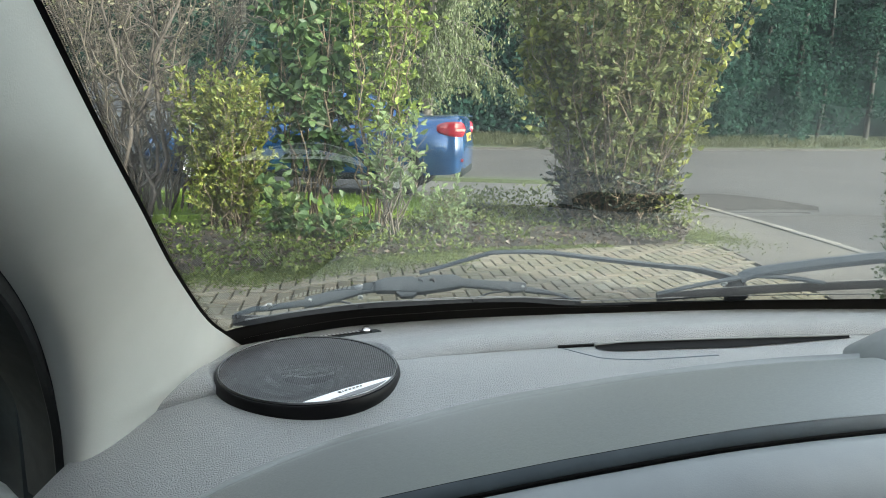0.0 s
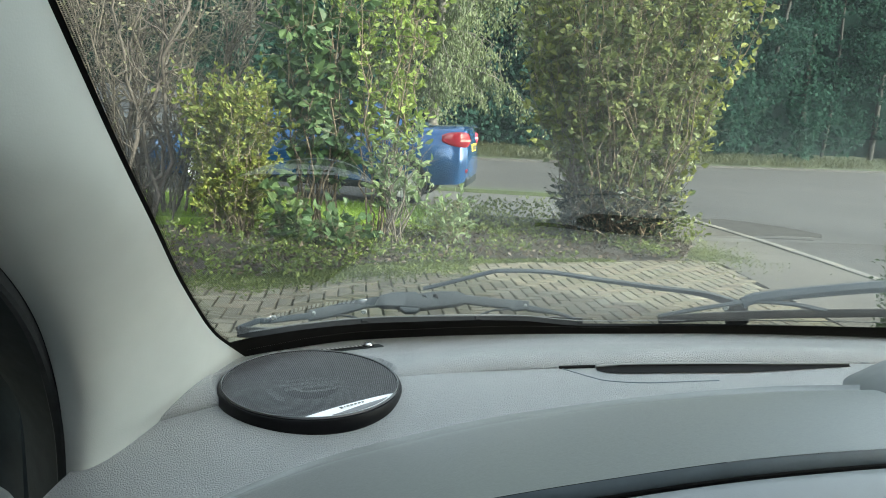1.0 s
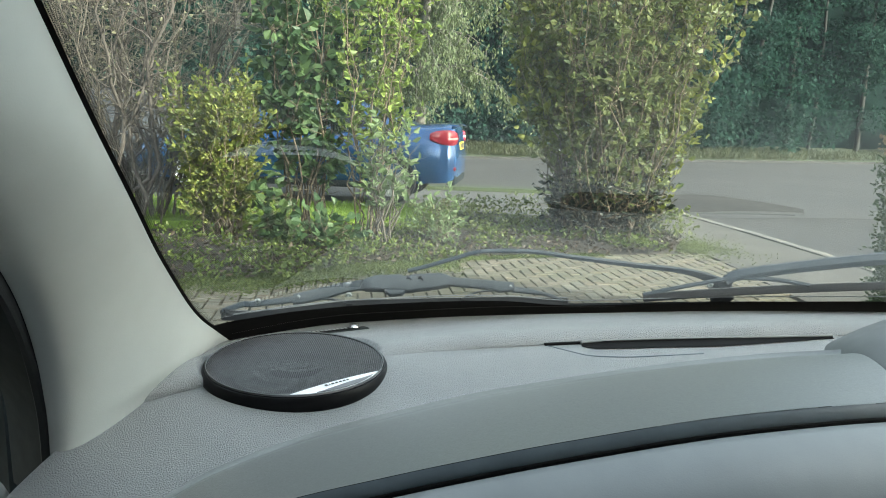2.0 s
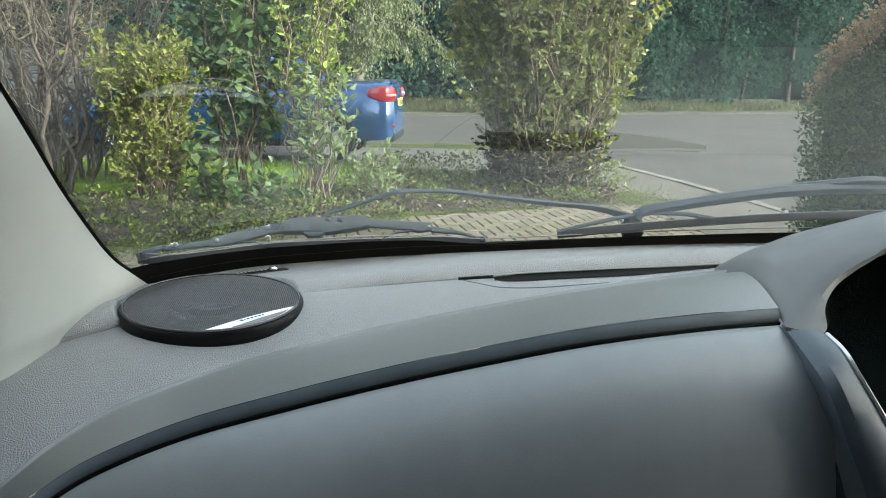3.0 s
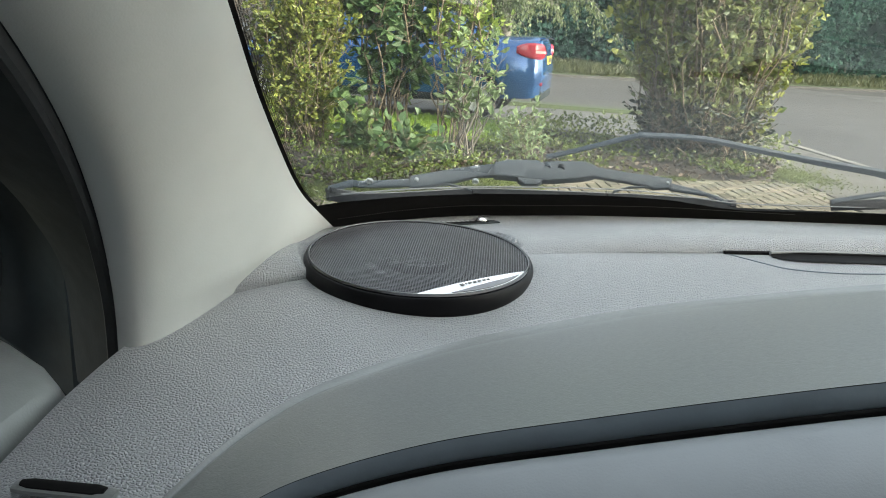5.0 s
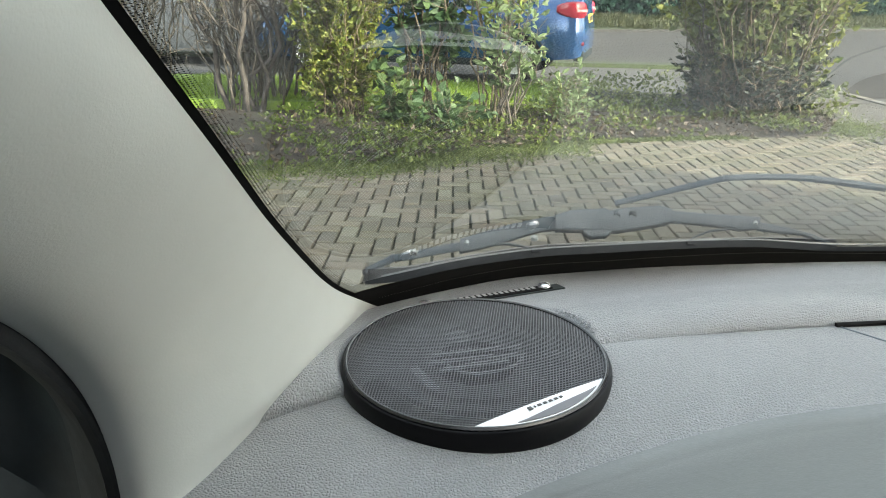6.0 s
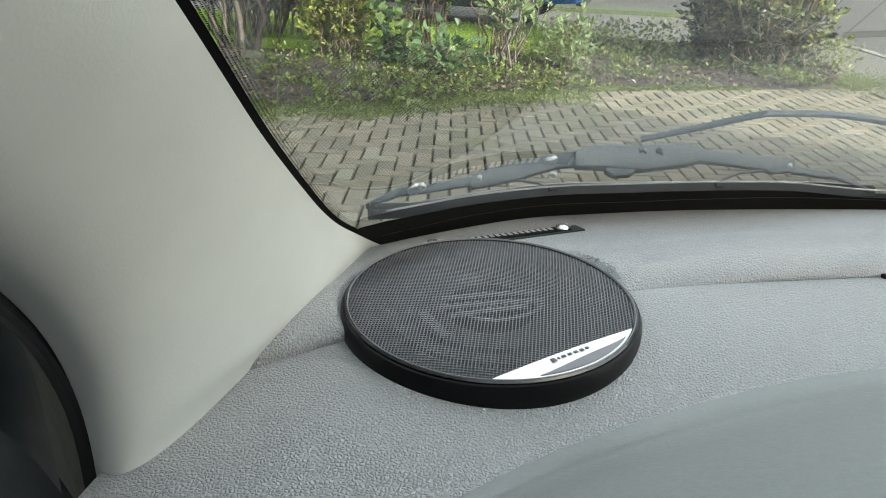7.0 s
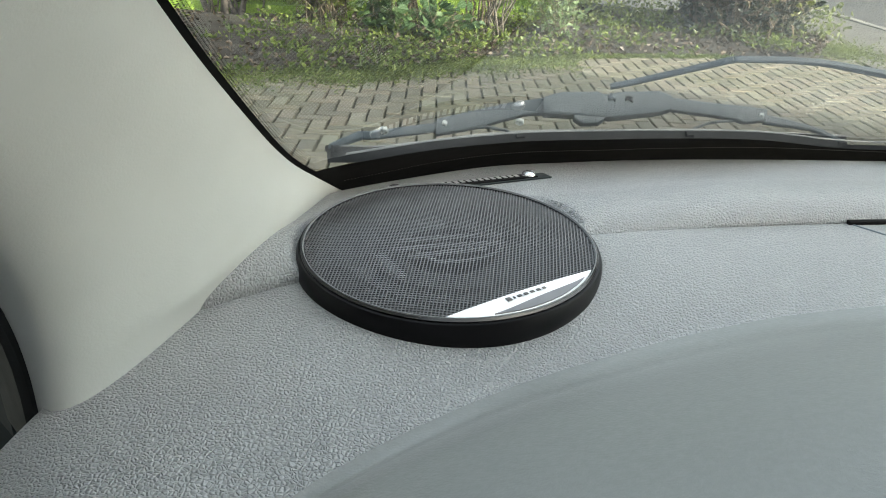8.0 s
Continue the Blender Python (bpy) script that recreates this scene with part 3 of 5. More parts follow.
rows = [bt + np.array((0, 0, -0.0004)), bt * 0.66 + bb * 0.34 + np.array((0, -0.0008, 0)), bt * 0.33 + bb * 0.67 + np.array((0, -0.0008, 0)), bb, bb + np.array((0.0, 0.006, -0.012))]
part("trim_band", loft(rows), M_BAND, dash, "dark blue-grey trim band")
# lower fascia: a rounded lip, then the face falls away
lip = []
tang = np.gradient(bb[:, :2], axis=0)
tang /= np.linalg.norm(tang, axis=1)[:, None]
away = np.stack([tang[:, 1], -tang[:, 0]], 1)
for o, dz in ((-0.003, -0.020), (-0.0005, -0.006), (0.0015, -0.0022), (0.004, -0.0012), (0.010, -0.0025), (0.020, -0.008), (0.032, -0.017), (0.044, -0.034), (0.054, -0.06), (0.062, -0.11), (0.064, -0.2), (0.05, -0.32)):
    lip.append([(p[0] + a[0] * o, p[1] + a[1] * o, p[2] + dz) for p, a in zip(bb, away)])
# bead along the band's lower edge, black to imitate shade in the gap
part("groove_shade_bead", sweep(bb + np.array((0, -0.0005, -0.0010)), 0.0022, 0.0026), M_BLACK, dash, "thin black bead painted as the shaded groove")
part("glovebox_fascia", loft(lip), M_FASCIA, dash, "grey fascia with a rounded top edge")


def deck_z(x, y):
    """Height of the deck, where it runs across in front of the passenger."""
    a, b = (np.array([np.interp(x, c[40:, 0], c[40:, k]) for k in (1, 2)]) for c in (outer, inner))
    k = min(max((a[0] - y) / (a[0] - b[0]), 0), 1)
    return a[1] * (1 - k) + b[1] * k + 0.0045 * math.sin(math.pi * k)


# raised roll behind, up to the glass
ROLL = [(-0.195, 0.60), (-0.186, 0.617), (-0.140, 0.652), (-0.07, 0.693), (0.017, 0.728), (0.10, 0.758), (0.25, 0.800), (0.483, 0.850), (0.9, 0.885)]
GLS = [(-0.168, 0.745), (-0.152, 0.768), (-0.118, 0.8025), (-0.055, 0.853), (0.0, 0.878), (0.09, 0.909), (0.25, 0.946), (0.5, 0.99), (0.9, 1.02)]
SPK_C, SPK_Z, SPK_TILT = (-0.0651, 0.6926), 1.0327, 0.068
ra, rb = spline(ROLL, 260), spline(GLS, 260)
PROFILE = [(0.012, 1.014), (0.006, 1.026), (0.0, 1.0305), (0.006, 1.0330), (0.022, 1.0358), (0.048, 1.0387), (0.085, 1.0412), (0.13, 1.0425), (0.21, 1.0428), (0.34, 1.0405), (0.5, 1.0350),
           (0.7, 1.0308), (0.80, 1.0293), (0.92, 1.0280), (0.95, 1.0262), (0.955, 1.02)]
rows = []
for k, z in spline(PROFILE, 90):
    p = ra * (1 - k) + rb * k
    low = np.interp(p[:, 0], (-0.2, -0.14, -0.05, 0.02, 0.10), (-0.0105, -0.010, -0.0085, -0.006, 0.0))
    zz = z + low * max(0.0, 1 - 1.2 * k)
    far = np.hypot(p[:, 0] - SPK_C[0], p[:, 1] - SPK_C[1])
    seat = SPK_Z + SPK_TILT * (p[:, 1] - SPK_C[1]) - 0.004
    zz = np.where(far < 0.0858, np.minimum(zz, seat + 0.010 * np.clip((far - 0.0836) / 0.0022, 0, 1)), zz)
    rows.append(np.column_stack([p, zz]))
part("rear_roll", loft(rows), M_DECK, dash, "raised grained roll below the glass")
# rear end of the roll as a black sheet, coloured for the gap's shade
rows = []
for k, z in ((0.945, 1.018), (0.95, 1.0255), (0.97, 1.0245), (1.0, 1.0225), (1.05, 1.01)):
    p = ra * (1 - k) + rb * k
    low = np.interp(p[:, 0], (-0.2, -0.14, -0.05, 0.03), (-0.0105, -0.009, -0.005, 0.0))
    rows.append(np.column_stack([p, z + low]))
part("gap_shade_strip", loft(rows), M_BLACK, dash, "black strip painted as the shaded gap between roll and glass")
# demister slot in the deck
slot = thing("demister_slot", "long black demister slot with a moulded surround", "air vent")

GAP = spline([(0.172, 0.7815), (0.24, 0.7985), (0.36, 0.823), (0.49, 0.848)], 30)
# black bead on the surface; the gap's shade is only its colour
part("shadow_gap", sweep([(x, y - 0.0035, 1.0312) for x, y in GAP], 0.004, 0.003), M_BLACK, slot, "black bead painted as the shaded gap along the roll")
top = spline([(0.210, 0.783), (0.24, 0.794), (0.30, 0.807), (0.37, 0.820), (0.44, 0.832), (0.50, 0.843)], 30)
low = spline([(0.210, 0.776), (0.23, 0.770), (0.29, 0.781), (0.36, 0.793), (0.43, 0.815), (0.50, 0.839)], 30)
# closed sheet just over the deck, black in place of the slot's shade
rows = []
for k, dz in ((0, 0.002), (0.05, 0.0012), (0.3, 0.0004), (0.8, 0.0004), (1.0, 0.0012)):
    rows.append([(x, y, deck_z(x, y) + dz) for x, y in top * (1 - k) + low * k])
part("slot", loft(rows), M_BLACK, slot, "flat black insert painted as the shaded open slot")
part("slot_lip", sweep([(x, y + 0.0015, deck_z(x, y) + 0.002) for x, y in top], 0.003, 0.003), M_PANEL, slot, "thin grey lip")
lowline = spline([(0.174, 0.778), (0.185, 0.768), (0.198, 0.757), (0.214, 0.748), (0.25, 0.748), (0.288, 0.756), (0.33, 0.766)], 30)
# darker bead laid on the deck to imitate shade in a groove
part("surround_line", sweep([(x, y, deck_z(x, y) + 0.0002) for x, y in lowline], 0.0013, 0.0010), M_BAND, slot, "thin dark bead painted as the shade of a moulded groove")

side_vent = thing("side_demister", "small black slot-shaped side window demister in the dashboard end", "air vent", (-0.174, 0.412, 0.0045))
# raised black bar; the open slot's shade is put into its colour
part("slot", sweep([(-0.022, 0.001, 0.9955), (-0.018, 0.001, 0.9958), (0.010, -0.001, 0.9972), (0.014, -0.001, 0.9972)], [0.004, 0.007, 0.007, 0.004], 0.004), M_BLACK, side_vent)
part("surround", sweep([(-0.025, 0.001, 0.9946), (-0.018, 0.001, 0.9950), (0.012, -0.001, 0.9964), (0.018, -0.001, 0.9962)], [0.007, 0.010, 0.010, 0.007], 0.003), M_PANEL, side_vent, "thin grey surround")

# instrument hood beside the deck
hood = thing("instrument_hood", "smooth grey instrument hood with a dark recessed display", "instrument hood")
H_BACK = [(0.478, 0.70, 1.017), (0.505, 0.86, 1.022), (0.54, 0.885, 1.038), (0.60, 0.90, 1.057), (0.66, 0.90, 1.072), (0.723, 0.90, 1.086), (0.85, 0.90, 1.10), (1.05, 0.89, 1.10), (1.2, 0.87, 1.05)]
H_FRONT = [(0.476, 0.672, 1.010), (0.505, 0.70, 1.021), (0.535, 0.725, 1.033), (0.57, 0.745, 1.049), (0.615, 0.757, 1.067), (0.65, 0.765, 1.078), (0.80, 0.78, 1.098), (1.05, 0.78, 1.092), (1.2, 0.77, 1.04)]
H_INNER = [(0.515, 0.672, 1.000), (0.530, 0.69, 1.004), (0.541, 0.715, 1.016), (0.5625, 0.74, 1.031), (0.60, 0.755, 1.051), (0.636, 0.765, 1.062), (0.75, 0.78, 1.082), (1.04, 0.785, 1.075), (1.19, 0.775, 1.03)]
PIVOT = np.array((0.074, -0.049, 1.238))
hb, hf, hi = (PIVOT + (spline(c, 60) - PIVOT) * k for c, k in ((H_BACK, 0.715), (H_FRONT, 0.69), (H_INNER, 0.69)))
rows = [hb + np.array((0, 0.03, -0.012))]
for k in np.linspace(0, 1, 12):
    r = hb * (1 - k) + hf * k
    r[:, 2] += 0.010 * math.sin(math.pi * k) * np.interp(np.arange(60), (0, 12, 59), (0.1, 1, 1))
    rows.append(r)
rows += [hf * 0.7 + hi * 0.3 + np.array((0, -0.004, 0.001)), hf * 0.35 + hi * 0.65 + np.array((0, -0.005, 0.0)), hi]
part("hood", loft(rows), M_HOOD, hood)
rows = [hi, hi + np.array((0.012, 0.03, -0.004)), hi + np.array((0.03, 0.10, -0.02))]
part("hood_lining", loft(rows), M_DARK, hood, "dark inner lining")
base = hi + np.array((0.02, 0.09, -0.03))
rows = [base, base * np.array((1, 1, 0)) + np.array((0.02, -0.01, 0.97)), base * np.array((1, 1, 0)) + np.array((0.02, -0.05, 0.70))]
part("display", loft(rows), plain("display_glass", (0.006, 0.012, 0.013), 0.15, 0, 0.2, 20), hood, "dark glossy display panel")
SIDE = [(0.474, 0.664, 1.008), (0.478, 0.63, 0.992), (0.4825, 0.60, 0.973), (0.505, 0.592, 0.92), (0.529, 0.59, 0.8675), (0.56, 0.59, 0.78)]
SID2 = [(0.516, 0.670, 1.003), (0.513, 0.635, 0.998), (0.522, 0.62, 0.978), (0.553, 0.61, 0.93), (0.60, 0.61, 0.87), (0.66, 0.61, 0.78)]
a, b = (PIVOT + (spline(c, 24) - PIVOT) * 0.69 for c in (SIDE, SID2))
part("side_trim", loft([a + np.array((0, 0.03, 0)), a, a * 0.75 + b * 0.25 + np.array((0, -0.005, 0.003)), a * 0.3 + b * 0.7 + np.array((0, -0.005, 0.003)), b, b + np.array((0.003, 0.05, -0.002))]), M_BAND, hood, "dark curved side trim")
part("side_edge", sweep(b + np.array((0.001, -0.001, 0)), 0.003, 0.003, (1, 0, 0)), M_SILVER, hood, "thin bright edge")

# ---- passenger door ----
door = thing("passenger_door", "dark grey car door with rounded cap and side window", "car door")
sec = [(-0.232, 0.70), (-0.229, 0.955), (-0.230, 0.985), (-0.236, 0.998), (-0.248, 1.004), (-0.28, 1.007), (-0.33, 1.006), (-0.352, 0.99)]
rows = []
for d, dz in ((0.0, -0.030), (0.003, -0.014), (0.010, -0.004), (0.022, 0.0), (0.10, 0), (0.35, 0), (0.75, 0), (1.4, 0)):
    rows.append([(x, 0.519 + 0.62 * (-0.229 - x) - d, z + dz * (z > 0.9)) for x, z in sec])
part("door_cap", loft(rows, thick=0.02, way=(-0.5, -0.2, -0.5)), M_DOOR, door)
part("door_front", loft([[(-0.265, 0.655, 0.6), (-0.265, 0.655, 0.93)], [(-0.41, 0.665, 0.6), (-0.41, 0.665, 0.97)]], thick=0.02, way=(0, 1, 0)), M_DARK, door)
# dark corner between the pillar and the window
fr = spline([(-0.285, 0.642, 0.912), (-0.285, 0.634, 0.996), (-0.280, 0.615, 1.068), (-0.273, 0.574, 1.134), (-0.261, 0.504, 1.188), (-0.240, 0.342, 1.278)], 24)
wi = spline([(-0.359, 0.641, 0.973), (-0.354, 0.654, 1.011), (-0.349, 0.636, 1.054), (-0.332, 0.577, 1.103), (-0.311, 0.485, 1.146), (-0.284, 0.323, 1.233)], 24)
rows = []
for k, out in ((0, 0), (0.15, 0.012), (0.35, 0.004), (0.6, 0.0), (0.85, 0.004), (1.0, 0.012)):
    rows.append(fr * (1 - k) + wi * k + np.array((0.3, -1, 0)) * out)
part("corner_trim", loft(rows, thick=0.03, way=(-0.4, 0.9, 0)), M_DARK, door, "dark corner trim")
part("window_seal", sweep(wi + np.array((0.002, -0.012, 0)), 0.012, 0.012, (0, 1, 0.2)), M_SEAL, door, "black window seal")
pane = part("window_pane", loft([wi + np.array((0, 0.006, 0)), [(-0.36, 0.42, z) for z in np.linspace(0.99, 1.40, 24)]]), M_PANE, door, "clear side glass")
pane.visible_shadow = False
if pane.data.polygons[0].normal.x < 0:
    pane.data.flip_normals()

# ---- rest of the cabin, plain ----
rows = [[tuple(on_glass(x, 0.845, -0.004) + np.array((0, 0, 0.0))) for x in np.linspace(-0.2, 1.35, 20)]]
for y, z in ((0.0, 1.475), (-0.3, 1.50), (-0.9, 1.49), (-1.6, 1.44)):
    rows.append([(x, y, z - 0.06 * ((x - 0.57) / 0.8) ** 4) for x in np.linspace(-0.26, 1.38, 20)])
tagged(part("ceiling", loft(rows, thick=0.03, way=(0, 0, 1)), M_HEAD, None, "pale grey cloth car headliner"), category="ceiling", kind="structure")
# unseen board up to the ceiling, added so no light enters from behind
tagged(part("light_block_back", box(1.9, 0.05, 1.25, (0.57, -1.2, 0.85), 0.01), M_DARK, None, "unseen dark board closing the cabin's rear against light"), category="wall", kind="structure")
tagged(part("wall_right", box(0.05, 2.9, 0.95, (1.5, -0.2, 0.5), 0.01), M_DARK, None, "plain dark lower side of the cabin"), category="wall", kind="structure")
# unseen board over part of the far window opening, added to cut its light
tagged(part("light_block_side", box(0.05, 1.48, 0.6, (1.5, -0.455, 1.27), 0.01), M_DARK, None, "unseen dark board added above the far sill to block side light"), category="wall", kind="structure")
# unseen board across the near-side windows, added to keep light off the pillar
tagged(part("light_block_left", box(0.04, 2.26, 1.1, (-0.385, -0.53, 0.9), 0.01), M_DARK, None, "unseen dark board added to block light from the near side"), category="wall", kind="structure")
tagged(part("floor", box(1.95, 3.0, 0.04, (0.57, -0.2, 0.3), 0.01), M_DARK, None, "plain dark cabin floor"), category="floor", kind="structure")
tagged(part("bulkhead", box(1.9, 0.04, 0.5, (0.57, 1.05, 0.60), 0.01), M_DARK, None, "plain dark bulkhead below the scuttle"), category="wall", kind="structure")

# ---- loudspeaker on the deck ----
SPK = pose(-0.0651, 0.6926, 1.0181, 3.9, 0.0, 0.0)
spk = new("loudspeaker")
spk.matrix_world = SPK
spk.empty_display_size = 0.05
tagged(spk, "round black car loudspeaker with wire mesh grille and silver badge", "loudspeaker")
part("housing", lathe([(0.0, -0.010), (0.074, -0.010), (0.0785, -0.006), (0.0812, -0.001), (0.0826, 0.005), (0.0816, 0.0115), (0.0806, 0.0135), (0.0795, 0.0138), (0.0785, 0.0125), (0.077, 0.010), (0.072, 0.006), (0.0, 0.004)], 96), M_SPK, spk)
part("rim", lathe([(0.0788, 0.0125), (0.0794, 0.0146), (0.0785, 0.0156), (0.0772, 0.0150), (0.0768, 0.0128)], 96), M_RIM, spk, "thin glossy rim")
part("rim_edge", lathe([(0.0784, 0.0152), (0.0782, 0.0160), (0.0778, 0.0160), (0.0776, 0.0152)], 96), M_DULL, spk, "fine bright edge of the rim")
part("cone", lathe([(0.072, 0.0062), (0.068, 0.0085), (0.063, 0.0090), (0.058, 0.0072), (0.054, 0.0048), (0.03, 0.0046), (0.02, 0.0046), (0.0, 0.0046)], 72), M_CONE, spk, "grey speaker cone with rolled surround")
M_RING = plain("cone_ring", (0.3, 0.3, 0.3), 0.4, 0.2, 0.1, 80)
M_STRUT = plain("pale_strut", (0.72, 0.73, 0.74), 0.45, 0, 0.05, 80)
for r in (0.0565, 0.0435):
    part("surround_ring", lathe([(r - 0.0012, 0.0085), (r - 0.0006, 0.0108), (r + 0.0006, 0.0108), (r + 0.0012, 0.0085)], 72), M_RING, spk, "pale grey cone ring")
part("tweeter_cup", lathe([(0.0245, 0.005), (0.025, 0.0105), (0.020, 0.0115), (0.016, 0.0108), (0.010, 0.0125), (0.0, 0.0135)], 40), M_RIM, spk, "small grey tweeter")
for k, (yy, half) in enumerate(((0.009, 0.027), (-0.001, 0.027), (-0.009, 0.02))):
    bar = part("bridge_bar", sweep([(-half, yy - 0.010, 0.0132), (0, yy - 0.001, 0.0138), (half, yy + 0.008, 0.0132)], 0.0040, 0.002), M_STRUT, spk, "pale grey bridge bar")
part("bridge_frame", sweep(spline([(-0.016, -0.012, 0.0132), (-0.004, -0.020, 0.0134), (0.012, -0.016, 0.0134), (0.026, -0.004, 0.0132), (0.029, 0.010, 0.0130)], 14), 0.0022, 0.0015), M_STRUT, spk, "pale grey bridge frame")
pod = part("side_tweeter", lathe([(0.008, 0.005), (0.008, 0.010), (0.006, 0.0115), (0.0, 0.012)], 24), M_STRUT, spk, "small silver dome")
pod.location = (-0.014, 0.030, 0.0008)
part("cone_fin", sweep([(-0.036, -0.012, 0.0095), (-0.020, -0.034, 0.0095)], 0.006, 0.002), M_STRUT, spk, "pale plastic strut")

RG, DOME = 0.0770, 0.0055


def dome(x, y):
    return 0.0142 + DOME * max(0.0, 1 - (x * x + y * y) / RG ** 2)


bm = bmesh.new()
PITCH = 0.00175
for along in (0, 1):
    for c in np.arange(-RG + PITCH / 2, RG, PITCH):
        half = math.sqrt(RG * RG - c * c)
        run = []
        for s in np.linspace(-half, half, max(4, int(half / 0.006))):
            x, y = (c, s) if along else (s, c)
            run.append((x, y, dome(x, y) + (0.0002 if along else 0)))
        sweep(run, 0.00064, 0.0006, bm=bm, sides=4)
part("grille", bm, M_WIRE, spk, "black wire mesh grille", smooth=False)

# badge: a crescent of silver with a dark inset below, its wording only as a shape
BA = radians(40.0)
AX, AY = np.array((math.cos(BA), math.sin(BA))), np.array((-math.sin(BA), math.cos(BA)))


def badge_rows(v0, v1, lift, r=RG):
    top, low = [], []
    um = math.sqrt(r * r - (v0) ** 2)
    for u in np.linspace(-um, um, 40):
        k = u / um
        vt = v0 + 0.004 * (1 - k * k) * -0.2
        vl = max(-math.sqrt(max(r * r - u * u, 0)), v1)
        vl = min(vl, vt)
        for lst, v in ((top, vt), (low, vl)):
            x, y = AX * u + AY * v
            lst.append((x, y, dome(x, y) + lift))
    return [top, [tuple((np.array(a) + np.array(b)) / 2) for a, b in zip(top, low)], low]


part("badge", loft(badge_rows(-0.0625, -0.08, 0.0012), thick=0.001), M_BADGE, spk, "bright silver badge")
rows = [[], [], []]
for k in np.linspace(0, 1, 30):
    u = -0.024 + 0.060 * k
    lo = -math.sqrt(0.0762 ** 2 - u * u)
    for row, f in zip(rows, (0.0, 0.5, 1.0)):
        x, y = AX * u + AY * (lo + 0.0052 * math.sin(math.pi * k) * f)
        row.append((x, y, dome(x, y) + 0.0018))
part("badge_inset", loft(rows, thick=0.0008), plain("badge_grey", (0.16, 0.16, 0.165), 0.35, 0.4, 0.05, 90), spk, "dull grey badge inset")
x0 = -0.013
for k, wd in enumerate((0.0030, 0.0010, 0.0028, 0.0026, 0.0026, 0.0026, 0.0022)):
    u = x0 + wd / 2
    x0 += wd + 0.0012
    x, y = AX * u + AY * -0.0666
    mk = part("badge_mark", box(wd * 0.85, 0.0017 if k else 0.0028, 0.0004, bevel=0.0001), M_INK, spk)
    mk.matrix_local = pose(x, y, dome(x, y) + 0.0016, 0, 0, 40)

# ---- number strip behind the speaker ----
strip_at = pose(-0.066, 0.7945, 1.0300, -5, 0, 31)
vin = new("number_strip")
vin.matrix_world = strip_at
tagged(vin, "narrow black plate with silver marks held by two bright screws", "plate")
part("plate", box(0.108, 0.0095, 0.0016, (0, 0, 0.0012), 0.0006), M_BLACK, vin)
part("plate_edge", box(0.120, 0.0125, 0.0012, (0.004, 0, 0.0004), 0.0005), M_DARK, vin)
for k in range(19):
    part("strip_mark", box(0.0026, 0.0045, 0.0004, (-0.041 + 0.0045 * k, 0.001, 0.0021)), M_SILVER, vin)
for x in (-0.048, 0.049):
    s = part("screw", lathe([(0.0048, 0), (0.0048, 0.001), (0.0038, 0.0026), (0.0018, 0.0034), (0.0, 0.0035)], 20), M_BRIGHT, vin, "bright domed screw")
    s.location = (x, 0, 0.0018)

# ---- wipers ----


def wiper(name, label, P, blade):
    """P(x, s, out) gives a place over the glass. blade: (x, s) along the rubber."""
    w = thing(name, label, "windscreen wiper", group="wipers on the windscreen")
    full = spline(blade, 40)
    nor = np.array((0, math.sin(RAKE), math.cos(RAKE)))
    part("rubber", sweep([P(x, s, 0.006) for x, s in full], 0.003, 0.010, nor), M_RUBBER, w, "black rubber wiping edge")
    part("spine", sweep([P(x, s, 0.0115) for x, s in full], 0.0012, 0.0010, nor), M_DULL, w, "thin bright steel spine")
    return w, full


BL = [(-0.143, 0.046), (-0.130, 0.033), (-0.118, 0.024), (-0.0835, 0.018), (-0.033, 0.020), (0.0316, 0.018), (0.152, 0.0066), (0.2236, 0.002)]
w1, full = wiper("wiper", "grey-painted wiper with a riveted claw frame, resting low on the glass", on_glass, BL)
nor = np.array((0, math.sin(RAKE), math.cos(RAKE)))
FACE = Vector((0, -0.80, -0.60))


def facing(p):
    """A pose at p whose z looks back through the glass into the cabin."""
    return Matrix.Translation(p) @ FACE.to_track_quat("Z", "Y").to_matrix().to_4x4()


BLINE = spline(BL, 60)


def along(x):
    """Spaces the pieces of the frame along the blade."""
    return float(np.interp(x, (-0.1704, -0.1342, -0.0886, -0.0315, 0.0312, 0.1538, 0.235), (-0.143, -0.118, -0.0835, -0.033, 0.0316, 0.152, 0.2236)))



def plate(top, low, half):
    """A flat bar standing off the glass above the blade; top and low give (x, height over the glass)."""
    top, low = ([(along(x), o) for x, o in l] for l in (top, low))
    xs = sorted({x for x, _ in top + low} | set(np.linspace(top[0][0], top[-1][0], 24)))
    xs = [x for x in xs if top[0][0] <= x <= top[-1][0]]
    rows = []
    for x in xs:
        a, b = (float(np.interp(x, [q[0] for q in l], [q[1] for q in l])) for l in (low, top))
        s = float(np.interp(x, BLINE[:, 0], BLINE[:, 1]))
        e = min(0.0012, (b - a) * 0.3)
        rows.append([tuple(on_glass(x, s + d, o)) for d, o in ((-half, a + e), (-half + 0.001, a), (half - 0.001, a), (half, a + e), (half, b - e), (half - 0.0015, b), (-half + 0.0015, b), (-half, b - e))])
    return loft(rows, closed=True)


